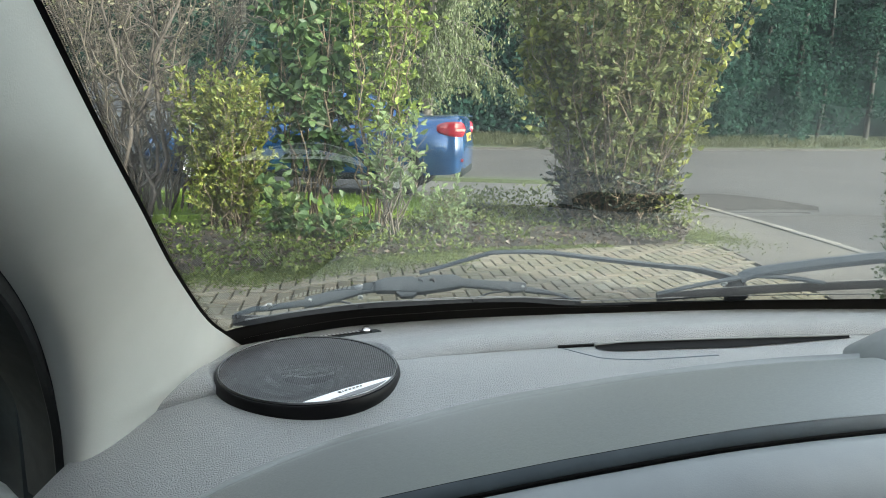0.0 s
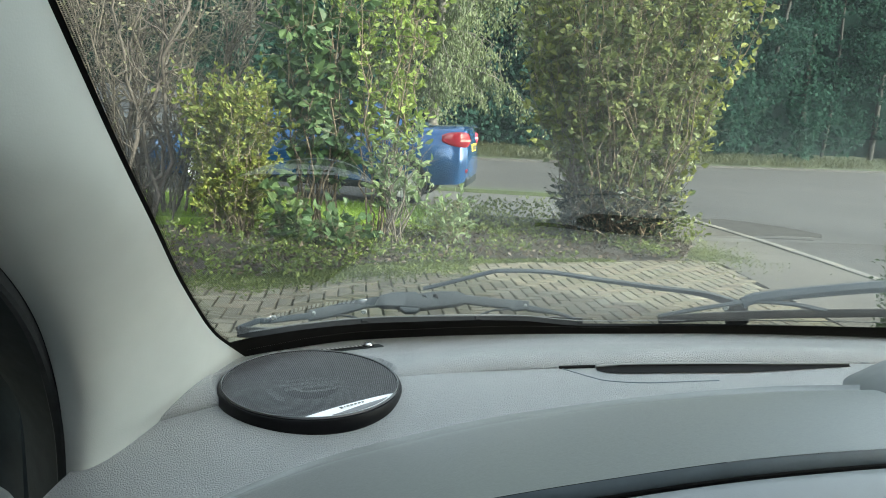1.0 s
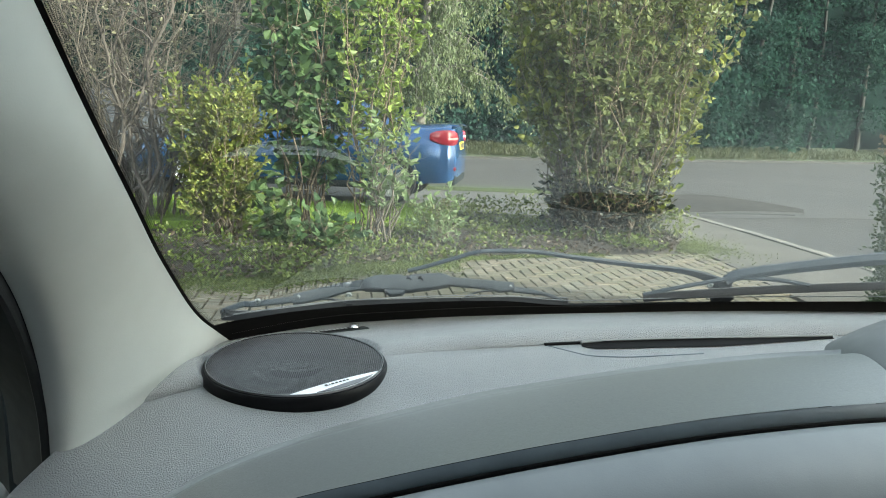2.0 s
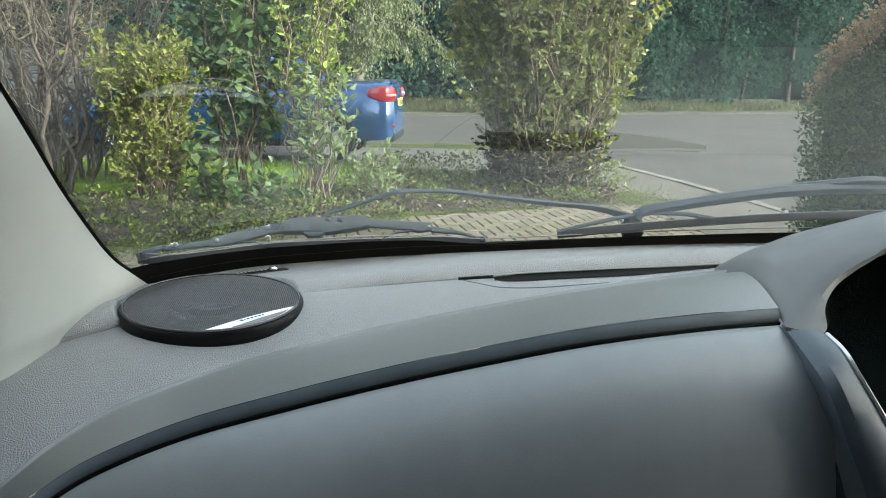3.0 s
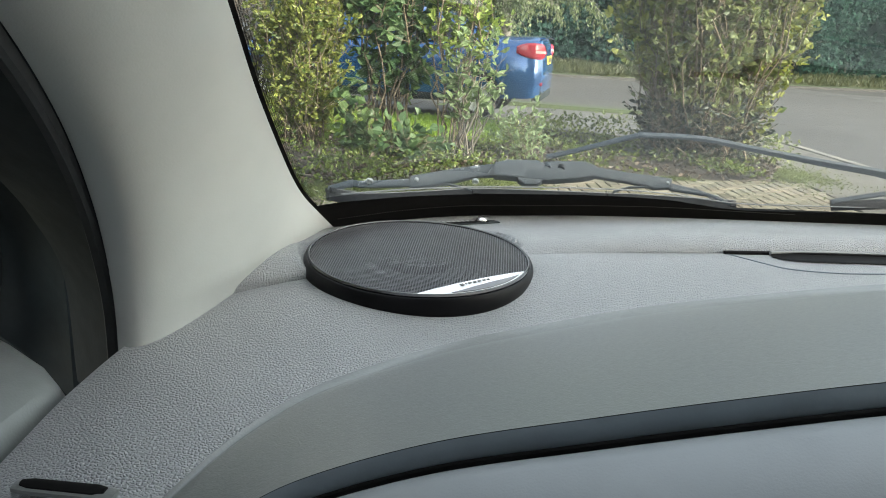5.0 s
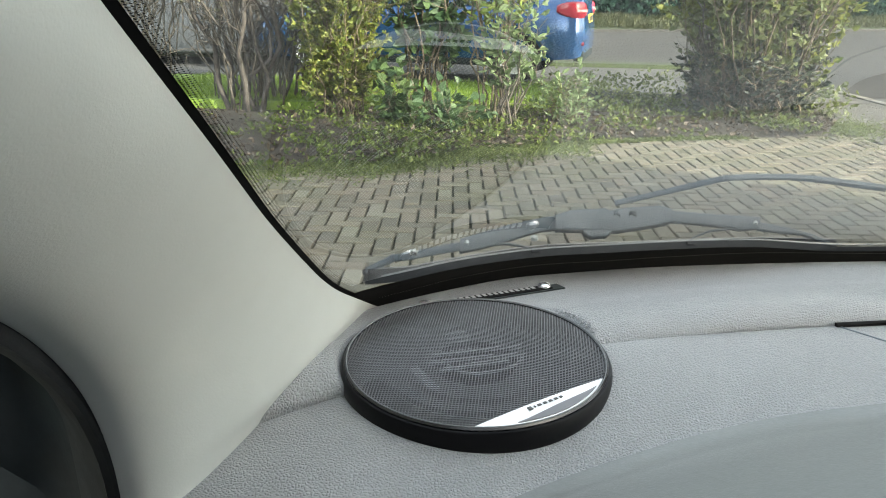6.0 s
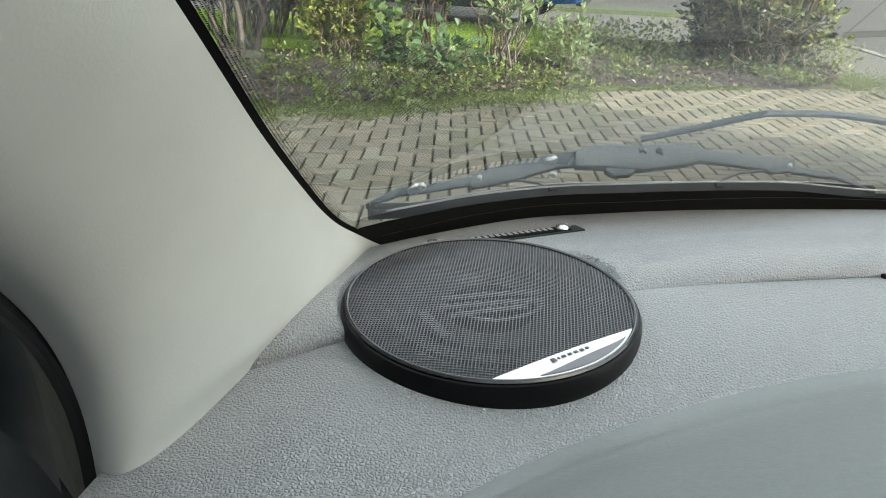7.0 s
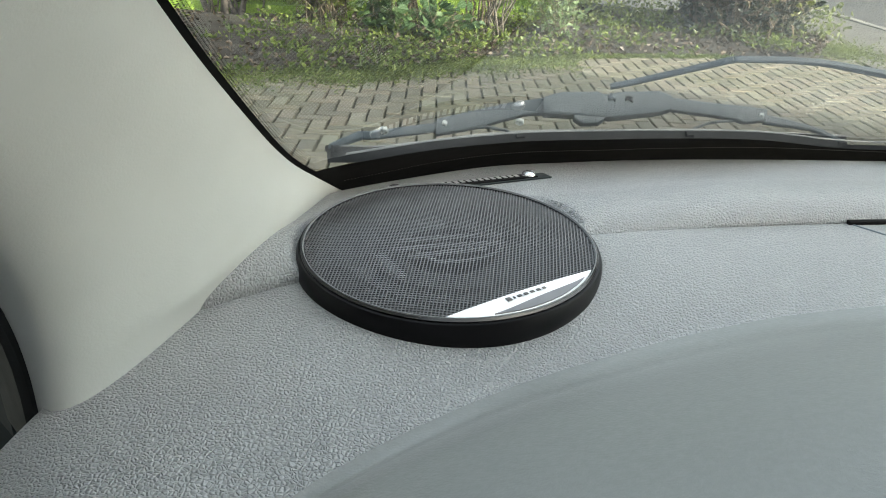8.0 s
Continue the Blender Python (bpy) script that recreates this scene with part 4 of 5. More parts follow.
part("bridge", plate([(-0.095, 0.0251), (-0.056, 0.030), (-0.016, 0.0345), (0.02, 0.036), (0.07, 0.0365), (0.078, 0.036), (0.116, 0.032), (0.1585, 0.029)],
                     [(-0.095, 0.0143), (-0.078, 0.0151), (-0.058, 0.017), (-0.028, 0.0227), (-0.017, 0.0232), (0.032, 0.0225), (0.077, 0.0264), (0.11, 0.0229), (0.131, 0.020), (0.1406, 0.0174), (0.1585, 0.0194)], 0.0045), M_WIPER, w1, "flat grey metal bridge")
part("hub", plate([(-0.016, 0.0345), (-0.005, 0.0378), (0.022, 0.0386), (0.0255, 0.0365), (0.039, 0.0388), (0.068, 0.0397), (0.0785, 0.0363)],
                  [(-0.018, 0.0226), (0.032, 0.0196), (0.066, 0.0234), (0.0785, 0.0262)], 0.0075), M_WIPER, w1, "raised hub cover")
part("hub_tab", plate([(0.0056, 0.0225), (0.0276, 0.0215)], [(0.0056, 0.019), (0.0114, 0.0153), (0.0237, 0.0157), (0.0276, 0.019)], 0.006), M_WIPER, w1, "lower hub tab")
part("claw", plate([(-0.1704, 0.0125), (-0.1533, 0.0204), (-0.1342, 0.0222), (-0.0935, 0.0232)], [(-0.1704, 0.0085), (-0.1504, 0.0159), (-0.1275, 0.0167), (-0.0926, 0.0165)], 0.003), M_WIPER, w1, "thin curved claw")
part("claw", plate([(0.157, 0.025), (0.1878, 0.0204), (0.2141, 0.0145), (0.2308, 0.0075)], [(0.157, 0.0176), (0.201, 0.0141), (0.2308, 0.0045)], 0.003), M_WIPER, w1, "thin curved claw")
for pts in (((-0.092, 0.0172), (-0.0754, 0.0170), (-0.0579, 0.0165), (-0.0425, 0.0127), (-0.0307, 0.0069)), ((0.0941, 0.0077), (0.0983, 0.0129), (0.1131, 0.0181), (0.1405, 0.0203), (0.150, 0.0206))):
    part("claw", plate([(x, o + 0.0011) for x, o in pts], [(x, o - 0.0011) for x, o in pts], 0.002), M_WIPER, w1, "thin curved claw")


def on_bar(x, o, half):
    return on_glass(along(x), float(np.interp(along(x), BLINE[:, 0], BLINE[:, 1])) + half, o)


for x, o in ((0.0312, 0.0325), (0.0442, 0.0318)):
    rv = part("rivet", lathe([(0.0030, -0.002), (0.0032, 0.0006), (0.0024, 0.0014), (0.0020, 0.0004), (0.0, 0.0002)], 16), M_RUBBER if x > 0.04 else M_WIPER, w1, "dark rivet")
    rv.matrix_world = facing(on_bar(x, o, 0.0075))
for x, o in ((-0.0886, 0.0202), (0.1538, 0.0225)):
    rv = part("rivet", lathe([(0.0020, -0.002), (0.0021, 0.0006), (0.0012, 0.0010), (0.0010, 0.0), (0.0, 0.0)], 14), M_CHALK, w1, "pale pivot rivet")
    rv.matrix_world = facing(on_bar(x, o, 0.0046))
for x, o in ((-0.1342, 0.0200), (-0.0315, 0.0165)):
    rv = part("washer", lathe([(0.0030, -0.001), (0.0031, 0.0008), (0.0025, 0.0013), (0.0017, 0.0010), (0.0014, -0.0005), (0.0, -0.0006)], 18), M_CHALK, w1, "pale ring washer")
    rv.matrix_world = facing(on_bar(x, o, 0.006))
for x, o in ((-0.1695, 0.0095), (-0.0315, 0.0080), (0.0945, 0.0085), (0.230, 0.0060)):
    part("claw_foot", sweep([on_bar(x - 0.003, o, 0.0), on_bar(x + 0.003, o, 0.0)], 0.007, 0.0045, nor), M_RUBBER, w1, "dark claw foot")
ARM = [(0.030, 0.022, 0.043, 0.0045), (0.052, 0.034, 0.044, 0.0035), (0.101, 0.0735, 0.044, 0.0035), (0.108, 0.078, 0.044, 0.0038), (0.116, 0.0795, 0.044, 0.004), (0.168, 0.079, 0.043, 0.0055), (0.22, 0.066, 0.041, 0.0085), (0.30, 0.046, 0.038, 0.012), (0.373, 0.032, 0.034, 0.015), (0.43, 0.005, 0.028, 0.020)]
am = spline(ARM, 40)
part("arm", sweep([on_glass(x, s, o) for x, s, o, _ in am], [q[3] for q in am], 0.0045, nor), M_WIPER, w1, "grey metal arm")
part("spindle_cap", sweep([on_glass(0.425, 0.005, 0.005), on_glass(0.425, 0.005, 0.03)], 0.026, 0.026, (1, 0, 0)), M_RUBBER, w1, "black spindle cap")

BR = [(0.317, 0.015), (0.401, 0.033), (0.514, 0.052), (0.625, 0.067), (0.756, 0.076), (0.98, 0.075)]
w2, full = wiper("wiper", "grey-painted wiper lying on the driver's side of the glass", on_glass, BR)
m2 = spline([(0.42, 0.036, 0.022), (0.447, 0.044, 0.028), (0.585, 0.075, 0.036), (0.683, 0.086, 0.038), (0.755, 0.086, 0.038), (0.88, 0.074, 0.034)], 30)
part("bridge", sweep([on_glass(x, s, o) for x, s, o in m2], [0.009 + 0.010 * math.sin(math.pi * i / 29) for i in range(30)], 0.013, nor), M_WIPER, w2, "grey metal bridge")
part("claw", sweep([on_glass(*p) for p in spline(((0.317, 0.015, 0.010), (0.36, 0.025, 0.016), (0.43, 0.039, 0.024)), 10)], 0.005, 0.005, nor), M_WIPER, w2, "thin curved claw")
part("claw", sweep([on_glass(*p) for p in spline(((0.43, 0.040, 0.024), (0.48, 0.050, 0.018), (0.52, 0.054, 0.010)), 10)], 0.005, 0.005, nor), M_WIPER, w2, "thin curved claw")
part("claw_clip", lathe([(0.0040, -0.002), (0.0042, 0.0008), (0.0028, 0.0022), (0.0024, 0.0)], 16), M_CHALK, w2, "pale plastic clip").matrix_world = facing(on_glass(0.401, 0.030, 0.018))
a2 = spline([(0.599, 0.065, 0.044, 0.010), (0.681, 0.091, 0.044, 0.012), (0.749, 0.097, 0.044, 0.014), (0.93, 0.07, 0.036, 0.02), (1.08, 0.01, 0.03, 0.024)], 30)
part("arm", sweep([on_glass(x, s, o) for x, s, o, _ in a2], [q[3] for q in a2], 0.009, nor), M_WIPER, w2, "grey metal arm")

# ---- parked blue saloon ----


def blue_car():
    car = thing("car", "metallic blue saloon parked with its tail to the road", "car", (0.60, 11.75, 0.085), 172.0)
    paint = Nodes("blue_paint")
    paint.colour(paint.ramp(paint.noise(5.0), [(0.3, (0.016, 0.080, 0.22)), (0.7, (0.020, 0.10, 0.27))]))
    paint.rough(0.22)
    paint.b.inputs["Metallic"].default_value = 0.35
    paint.b.inputs["Coat Weight"].default_value = 0.8
    tint = plain("car_glass", (0.01, 0.013, 0.015), 0.06, 0, 0.1, 10)
    red = plain("lamp_red", (0.34, 0.02, 0.035), 0.12, 0, 0.1, 30)
    # local x runs from the tail (0) forwards; y across. Sections: x, half width, sill, waist, deck height
    sec = [(0.0, 0.62, 0.40, 0.66, 0.74), (0.03, 0.71, 0.36, 0.74, 0.98), (0.08, 0.785, 0.33, 0.80, 1.085), (0.16, 0.835, 0.31, 0.83, 1.105), (0.3, 0.87, 0.30, 0.85, 1.10), (0.6, 0.895, 0.28, 0.87, 1.075), (0.95, 0.905, 0.26, 0.88, 1.04), (1.6, 0.91, 0.20, 0.88, 0.99),
           (2.6, 0.91, 0.20, 0.87, 0.965), (3.2, 0.905, 0.20, 0.85, 0.95), (3.8, 0.89, 0.21, 0.79, 0.90), (4.3, 0.84, 0.24, 0.70, 0.80), (4.55, 0.70, 0.30, 0.60, 0.68), (4.62, 0.5, 0.36, 0.52, 0.58)]
    half = [(0.90, 0.0, 0.0), (0.97, 0.0, 0.10), (1.0, 0.72, 0.0), (0.992, 0.90, 0.0), (0.965, 1.0, 0.0)]
    rows = []
    for x, w, lo, wa, top in spline(sec, 80):
        side = [(w * f, lo + dz if not q else wa * q) for f, q, dz in half]
        tail = min(max((0.95 - x) / 0.6, 0.0), 1.0)
        side += [(w * (f - d * tail), wa + (top - wa) * q) for f, q, d in ((0.935, 0.35, 0.02), (0.88, 0.68, 0.07), (0.79, 0.90, 0.13), (0.66, 0.985, 0.16), (0.4, 1.005, 0.1))]
        rows.append([(x, -y, z) for y, z in side] + [(x, 0, top + 0.008)] + [(x, y, z) for y, z in side[::-1]] + [(x, 0, lo)])
    bm = loft(rows, closed=True)
    for end in (0, -1):
        bm.verts.ensure_lookup_table()
        k = len(rows[0])
        ring = bm.verts[:k] if end == 0 else bm.verts[-k:]
        bm.faces.new(ring)
    part("body", bm, paint.m, car)
    cab = [(0.62, 0.60, 1.045, 1.05), (1.0, 0.66, 1.03, 1.22), (1.5, 0.68, 1.0, 1.375), (2.1, 0.69, 0.98, 1.42), (2.6, 0.68, 0.97, 1.39), (3.1, 0.67, 0.955, 1.16), (3.45, 0.66, 0.95, 0.96)]
    rows = []
    for x, w, lo, hi in spline(cab, 40):
        wl = 0.84
        rows.append([(x, -wl, lo - 0.03), (x, -wl + (wl - w) * 0.9, hi - 0.05), (x, -w + 0.06, hi - 0.01), (x, 0, hi + 0.012), (x, w - 0.06, hi - 0.01), (x, wl - (wl - w) * 0.9, hi - 0.05), (x, wl, lo - 0.03)])
    part("roof", loft(rows), paint.m, car)
    for sgn in (-1, 1):
        for x0, x1 in ((1.05, 1.95), (2.02, 3.0)):
            rr = []
            for x in np.linspace(x0, x1, 8):
                w, lo, hi = (float(np.interp(x, [c[0] for c in cab], [c[k] for c in cab])) for k in (1, 2, 3))
                ins = 0.004
                rr.append([(x, sgn * (0.84 + ins - (0.84 - w) * 0.9 * t), lo - 0.03 + (hi - 0.05 - lo + 0.03) * t) for t in (0.12, 0.5, 0.86)])
            part("side_window", loft(rr, thick=0.004, way=(0, -sgn, 0)), tint, car, "dark side window")
    rr = [[(0.70 + 0.75 * t, y * (0.72 - 0.1 * t), 1.075 + 0.275 * t + 0.02 * (1 - abs(y))) for y in np.linspace(-1, 1, 8)] for t in (0, 0.5, 1)]
    part("rear_window", loft(rr, thick=0.004), tint, car, "dark rear window")
    # tail lamps wrap round the corners: pointed towards the front, blunt at the boot
    plan = spline([(0.02, 0.50), (0.03, 0.62), (0.06, 0.715), (0.13, 0.795), (0.23, 0.838), (0.34, 0.860)], 24)
    for sgn in (-1, 1):
        rr = []
        for i, (x, y) in enumerate(plan):
            a = i / 23
            h = 0.098 * math.sqrt(max(0.0, 1 - ((a - 0.5) / 0.53) ** 2)) + 0.004
            ox, oy = (-0.014, 0.004) if a < 0.3 else ((-0.010, 0.012) if a < 0.6 else (-0.002, 0.016))
            zc = 0.905 + 0.02 * a
            rr.append([(x + ox * f, sgn * (y + oy * f), zc + dz * h) for dz, f in ((-1, 0.2), (-0.85, 0.9), (-0.4, 1.15), (0.1, 1.2), (0.6, 1.1), (0.9, 0.8), (1, 0.2))])
        lamp = part("tail_lamp", loft(rr, thick=0.03, way=(0.8, -sgn * 0.5, 0)), red, car, "red wrap-round tail lamp")
        rr = []
        for i in range(3, 15):
            x, y = plan[i]
            rr.append([(x - 0.020, sgn * (y + 0.010), 0.905 + dz) for dz in (-0.016, 0.016)])
        part("lamp_strip", loft(rr, thick=0.004, way=(0.8, -sgn * 0.5, 0)), plain("lamp_pale", (0.75, 0.30, 0.28), 0.2), lamp, "paler strip in the lamp")
        part("reflector", box(0.05, 0.16, 0.045, (0.035, sgn * 0.64, 0.50), 0.008), red, car, "small red reflector")
    plate = part("number_plate", box(0.012, 0.52, 0.11, (0.006, 0, 0.80), 0.003), plain("plate_yellow", (0.75, 0.55, 0.03), 0.4), car, "yellow number plate")
    for k in range(6):
        part("plate_mark", box(0.002, 0.045, 0.07, (-0.0015, -0.19 + 0.075 * k, 0.80)), M_INK, plate)
    part("diffuser", box(0.10, 1.34, 0.16, (0.06, 0, 0.35), 0.04), M_DARK, car, "black lower bumper insert")
    for y in (-0.5, 0.5):
        part("exhaust", sweep([(0.03, y, 0.30), (0.15, y, 0.30)], 0.07, 0.07), M_DULL, car, "round exhaust tip")
    part("spoiler", sweep([(0.055, y, 1.105 - 0.03 * abs(y)) for y in np.linspace(-0.72, 0.72, 9)], 0.07, 0.02), paint.m, car, "blue boot lip")
    for x in (0.86, 3.68):
        for sgn in (-1, 1):
            wheel = part("wheel", lathe([(0.10, -0.10), (0.30, -0.11), (0.325, -0.09), (0.33, 0.0), (0.325, 0.09), (0.30, 0.11), (0.235, 0.108)], 40), M_RUBBER, car, "black tyre")
            wheel.matrix_local = pose(x, sgn * 0.80, 0.33, 90 * -sgn, 0, 0)
            part("rim", lathe([(0.235, 0.09), (0.22, 0.108), (0.215, 0.085), (0.06, 0.07), (0.0, 0.085)], 32), M_SILVER, wheel, "silver alloy rim")
            for k in range(5):
                sp = part("spoke", sweep([(0.03, 0, 0.085), (0.215, 0, 0.10)], 0.05, 0.02), M_SILVER, wheel)
                sp.matrix_local = pose(0, 0, 0, 0, 0, 72 * k)
            arch = part("wheel_arch", lathe([(0.36, -0.02), (0.37, 0.02), (0.33, 0.03)], 28, 0, math.pi), M_DARK, car, "dark wheel arch")
            arch.matrix_local = pose(x, sgn * 0.885, 0.34, 90 if sgn < 0 else 90, 0, 0)
    for sgn in (-1, 1):
        part("sill", box(2.3, 0.03, 0.09, (2.27, sgn * 0.885, 0.25), 0.01), M_DARK, car, "black side sill")
        part("mirror", box(0.16, 0.2, 0.13, (2.95, sgn * 0.98, 1.0), 0.04, 3), paint.m, car, "blue door mirror")
        for x in (1.9, 2.75):
            part("door_handle", box(0.2, 0.025, 0.03, (x - 0.25, sgn * 0.912, 0.82), 0.008), paint.m, car)
    return car


blue_car()

# dark car with a pale grille, far behind the bare shrub
far = thing("car", "dark parked car half hidden behind bare branches", "car", (-5.6, 13.6, 0.085), 20.0)
rows = []
for x, w, lo, hi in spline([(-2.1, 0.6, 0.35, 0.75), (-1.9, 0.82, 0.25, 0.85), (-1.0, 0.86, 0.2, 0.98), (0.0, 0.86, 0.2, 1.0), (1.2, 0.86, 0.2, 1.02), (2.0, 0.82, 0.25, 1.0), (2.15, 0.6, 0.4, 0.8)], 30):
    rows.append([(x, -w, lo), (x, -w, hi - 0.15), (x, -w + 0.08, hi), (x, w - 0.08, hi), (x, w, hi - 0.15), (x, w, lo)])
part("body", loft(rows), plain("far_car_paint", (0.03, 0.035, 0.04), 0.25), far)
rows = [[(x, -0.75, lo), (x, -0.6, hi), (x, 0.6, hi), (x, 0.75, lo)] for x, lo, hi in ((-1.1, 0.98, 1.0), (-0.4, 0.98, 1.4), (0.6, 0.98, 1.46), (1.5, 0.98, 1.4), (1.95, 0.98, 1.02))]
part("cabin", loft(rows), plain("far_car_glass", (0.02, 0.022, 0.025), 0.1), far, "dark windows")
part("grille", box(0.06, 0.9, 0.22, (-2.08, 0, 0.62), 0.03), M_SILVER, far, "bright grille")
for y in (-0.62, 0.62):
    part("headlamp", box(0.10, 0.3, 0.16, (-2.0, y, 0.74), 0.04), M_BADGE, far, "pale headlamp")
for x in (-1.3, 1.35):
    for sgn in (-1, 1):
        wh = part("wheel", lathe([(0.0, 0.10), (0.2, 0.09), (0.22, 0.11), (0.31, 0.10), (0.32, 0.0), (0.31, -0.10), (0.0, -0.10)], 28), M_RUBBER, far)
        wh.matrix_local = pose(x, sgn * 0.78, 0.32, -90 * sgn, 0, 0)

# unseen house across the road, behind the camera, added to shade car and paving
house = thing("house", "unseen brick house with a tiled roof, added to shade the car and drive", "house", (15.1, -11.5, -0.1))
brick = earthy("house_brick", [(0.3, (0.22, 0.13, 0.09)), (0.7, (0.32, 0.20, 0.14))], 1.5, 30)
part("wall", box(8.0, 12.0, 6.2, (0, 0, 3.1), 0.02), brick, house)
part("roof", loft([[(-4.4, -6.4, 6.1), (-4.4, 6.4, 6.1)], [(0, -6.4, 9.6), (0, 6.4, 9.6)], [(4.4, -6.4, 6.1), (4.4, 6.4, 6.1)]], thick=0.2), plain("roof_tile", (0.10, 0.06, 0.045), 0.8, 0, 0.3, 6), house, "brown tiled roof")
for sgn in (-1, 1):
    part("gable", loft([[(-4.0, sgn * 6.0, 6.15), (0, sgn * 6.0, 9.4)], [(4.0, sgn * 6.0, 6.15), (0.01, sgn * 6.0, 9.4)]], thick=0.1, way=(0, -sgn, 0)), brick, house)

# ---- planting ----


def shrub(name, label, at, seed, stems, height, base_r, crown_r, leaf_mat, bark_mat, leaf, leaves_per, twigs, low=0.3, wob=0.14, r0=0.012, wide=0.6, droop=0.15, lean=(0, 0), category="shrub", sub=0.0, group="", reach=1.0, curve=1.25):
    t = thing(name, label, category, (*at, 0.0), group=group)
    g = Greenery(seed)
    r = g.r
    for _ in range(stems):
        a = r.uniform(0, 2 * math.pi)
        q = math.sqrt(r.uniform(0, 1))
        b = np.array((base_r * q * math.cos(a), base_r * q * math.sin(a), 0.0))
        top = np.array((crown_r * q * math.cos(a) + lean[0], crown_r * q * math.sin(a) + lean[1], height * r.uniform(0.75, 1.05)))
        n = 9
        way = (top - b) / np.linalg.norm(top - b)
        pts = [b]
        for i in range(1, n + 1):
            k = i / n
            mid = b + (top - b) * k
            mid[:2] = b[:2] + (top - b)[:2] * (k ** curve)
            pts.append(mid + r.normal(0, wob * 0.35, 3) * np.array((1, 1, 0.4)))
        g.stem(pts, r0 * r.uniform(0.7, 1.3), r0 * 0.25)
        for _ in range(twigs):
            k = r.uniform(low * 0.6, 1.0)
            i = min(int(k * n), n - 1)
            p = pts[i] + (pts[i + 1] - pts[i]) * (k * n - i)
            d = np.array((r.normal(), r.normal(), r.uniform(0.2, 1.3)))
            d = d / np.linalg.norm(d)
            tw = g.wander(p, d, r.uniform(0.18, 0.55) * (0.6 + 0.25 * height / 2) * reach, 4, wob, 0.03)
            g.stem(tw, r0 * 0.38, r0 * 0.12, 4)
            if sub:
                for _ in range(2):
                    m = tw[r.integers(1, 4)]
                    g.stem(g.wander(m, d + r.normal(0, 0.7, 3), r.uniform(0.12, 0.3), 3, wob), r0 * 0.22, r0 * 0.08, 3)
            if k > low:
                for _ in range(r.poisson(leaves_per)):
                    m = r.integers(1, 5)
                    f = r.uniform(0, 1)
                    g.leaf(tw[m - 1] * (1 - f) + tw[m] * f, d, leaf, wide, droop)
    g.put(t, bark_mat, leaf_mat)
    return t


shrub("bare_shrub", "tall grey shrub of bare crossing twigs with few leaves", (-3.0, 8.9), 11, 60, 3.3, 0.55, 1.7, L_DULL, B_GREY, 0.045, 1.8, 24, 0.3, 0.2, 0.012, sub=1.0)
shrub("bare_shrub", "tall grey shrub of bare crossing twigs with few leaves", (-4.9, 9.6), 12, 40, 3.5, 0.5, 1.6, L_DULL, B_GREY, 0.045, 1.2, 16, 0.35, 0.2, 0.012, sub=1.0)
shrub("bare_shrub", "old dark shrub with thick leaning leafless stems", (-3.05, 8.55), 13, 9, 3.2, 0.35, 1.3, L_DULL, B_DARK, 0.05, 0.8, 16, 0.3, 0.26, 0.028, sub=1.0)
shrub("golden_shrub", "rounded yellow-green shrub with small leaves", (-1.92, 8.0), 21, 60, 1.5, 0.20, 0.50, L_YELLOW, B_BROWN, 0.055, 9.5, 16, 0.12, 0.12, 0.008, reach=0.8)
shrub("broadleaf_shrub", "mid-green broad-leaved shrub on thin upright stems", (-1.12, 8.3), 31, 16, 2.7, 0.20, 0.50, L_GREEN, B_BROWN, 0.115, 5.0, 22, 0.24, 0.12, 0.012, 0.72, 0.5, reach=0.7)
shrub("tall_shrub", "thin-stemmed shrub with pale yellow-green leaves", (-0.50, 8.1), 41, 12, 3.0, 0.14, 0.50, L_LIME, B_BROWN, 0.072, 5.0, 26, 0.34, 0.12, 0.011, reach=0.75)
shrub("low_shrub", "small grey-green leafy shrub with pale leaf tips", (-0.33, 7.72), 42, 11, 1.12, 0.07, 0.33, L_PALE, B_GREY, 0.085, 4.2, 10, 0.34, 0.12, 0.010, 0.5, reach=0.6)
shrub("big_shrub", "large vase-shaped shrub of dense twigs and yellowing leaves", (2.08, 8.95), 51, 105, 3.5, 0.34, 1.38, L_OLIVE, B_BROWN, 0.074, 6.0, 21, 0.13, 0.16, 0.008, 0.72, 0.4, sub=1.0, reach=0.62, curve=1.0)
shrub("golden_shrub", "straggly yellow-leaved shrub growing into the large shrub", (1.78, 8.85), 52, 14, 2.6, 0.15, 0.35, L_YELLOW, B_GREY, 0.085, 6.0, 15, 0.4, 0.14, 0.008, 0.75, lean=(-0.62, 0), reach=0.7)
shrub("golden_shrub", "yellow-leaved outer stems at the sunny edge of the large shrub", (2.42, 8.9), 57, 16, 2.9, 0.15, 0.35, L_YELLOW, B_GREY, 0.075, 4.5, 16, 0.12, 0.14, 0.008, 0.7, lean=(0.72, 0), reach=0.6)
# added clump, no plant of its own: dark leaves paint shade among the stems
shrub("foot_shade_shrub", "near-black leaves added as shade at the foot of the large shrub", (2.05, 8.95), 53, 60, 0.62, 0.46, 0.60, L_SHADE, B_BROWN, 0.06, 7.0, 12, 0.05, 0.14, 0.014)
shrub("weed", "leafy green weed at the front of the bed", (-0.82, 7.35), 54, 12, 0.34, 0.06, 0.24, L_GREEN, B_BROWN, 0.09, 3.0, 4, 0.1, 0.14, 0.005, 0.8, category="weed", group="tall weeds in the bed")
shrub("weed", "leafy green weed beside the golden shrub", (-1.38, 7.75), 55, 12, 0.55, 0.08, 0.26, L_HEDGE, B_BROWN, 0.10, 3.0, 4, 0.1, 0.14, 0.005, 0.8, category="weed", group="tall weeds in the bed")
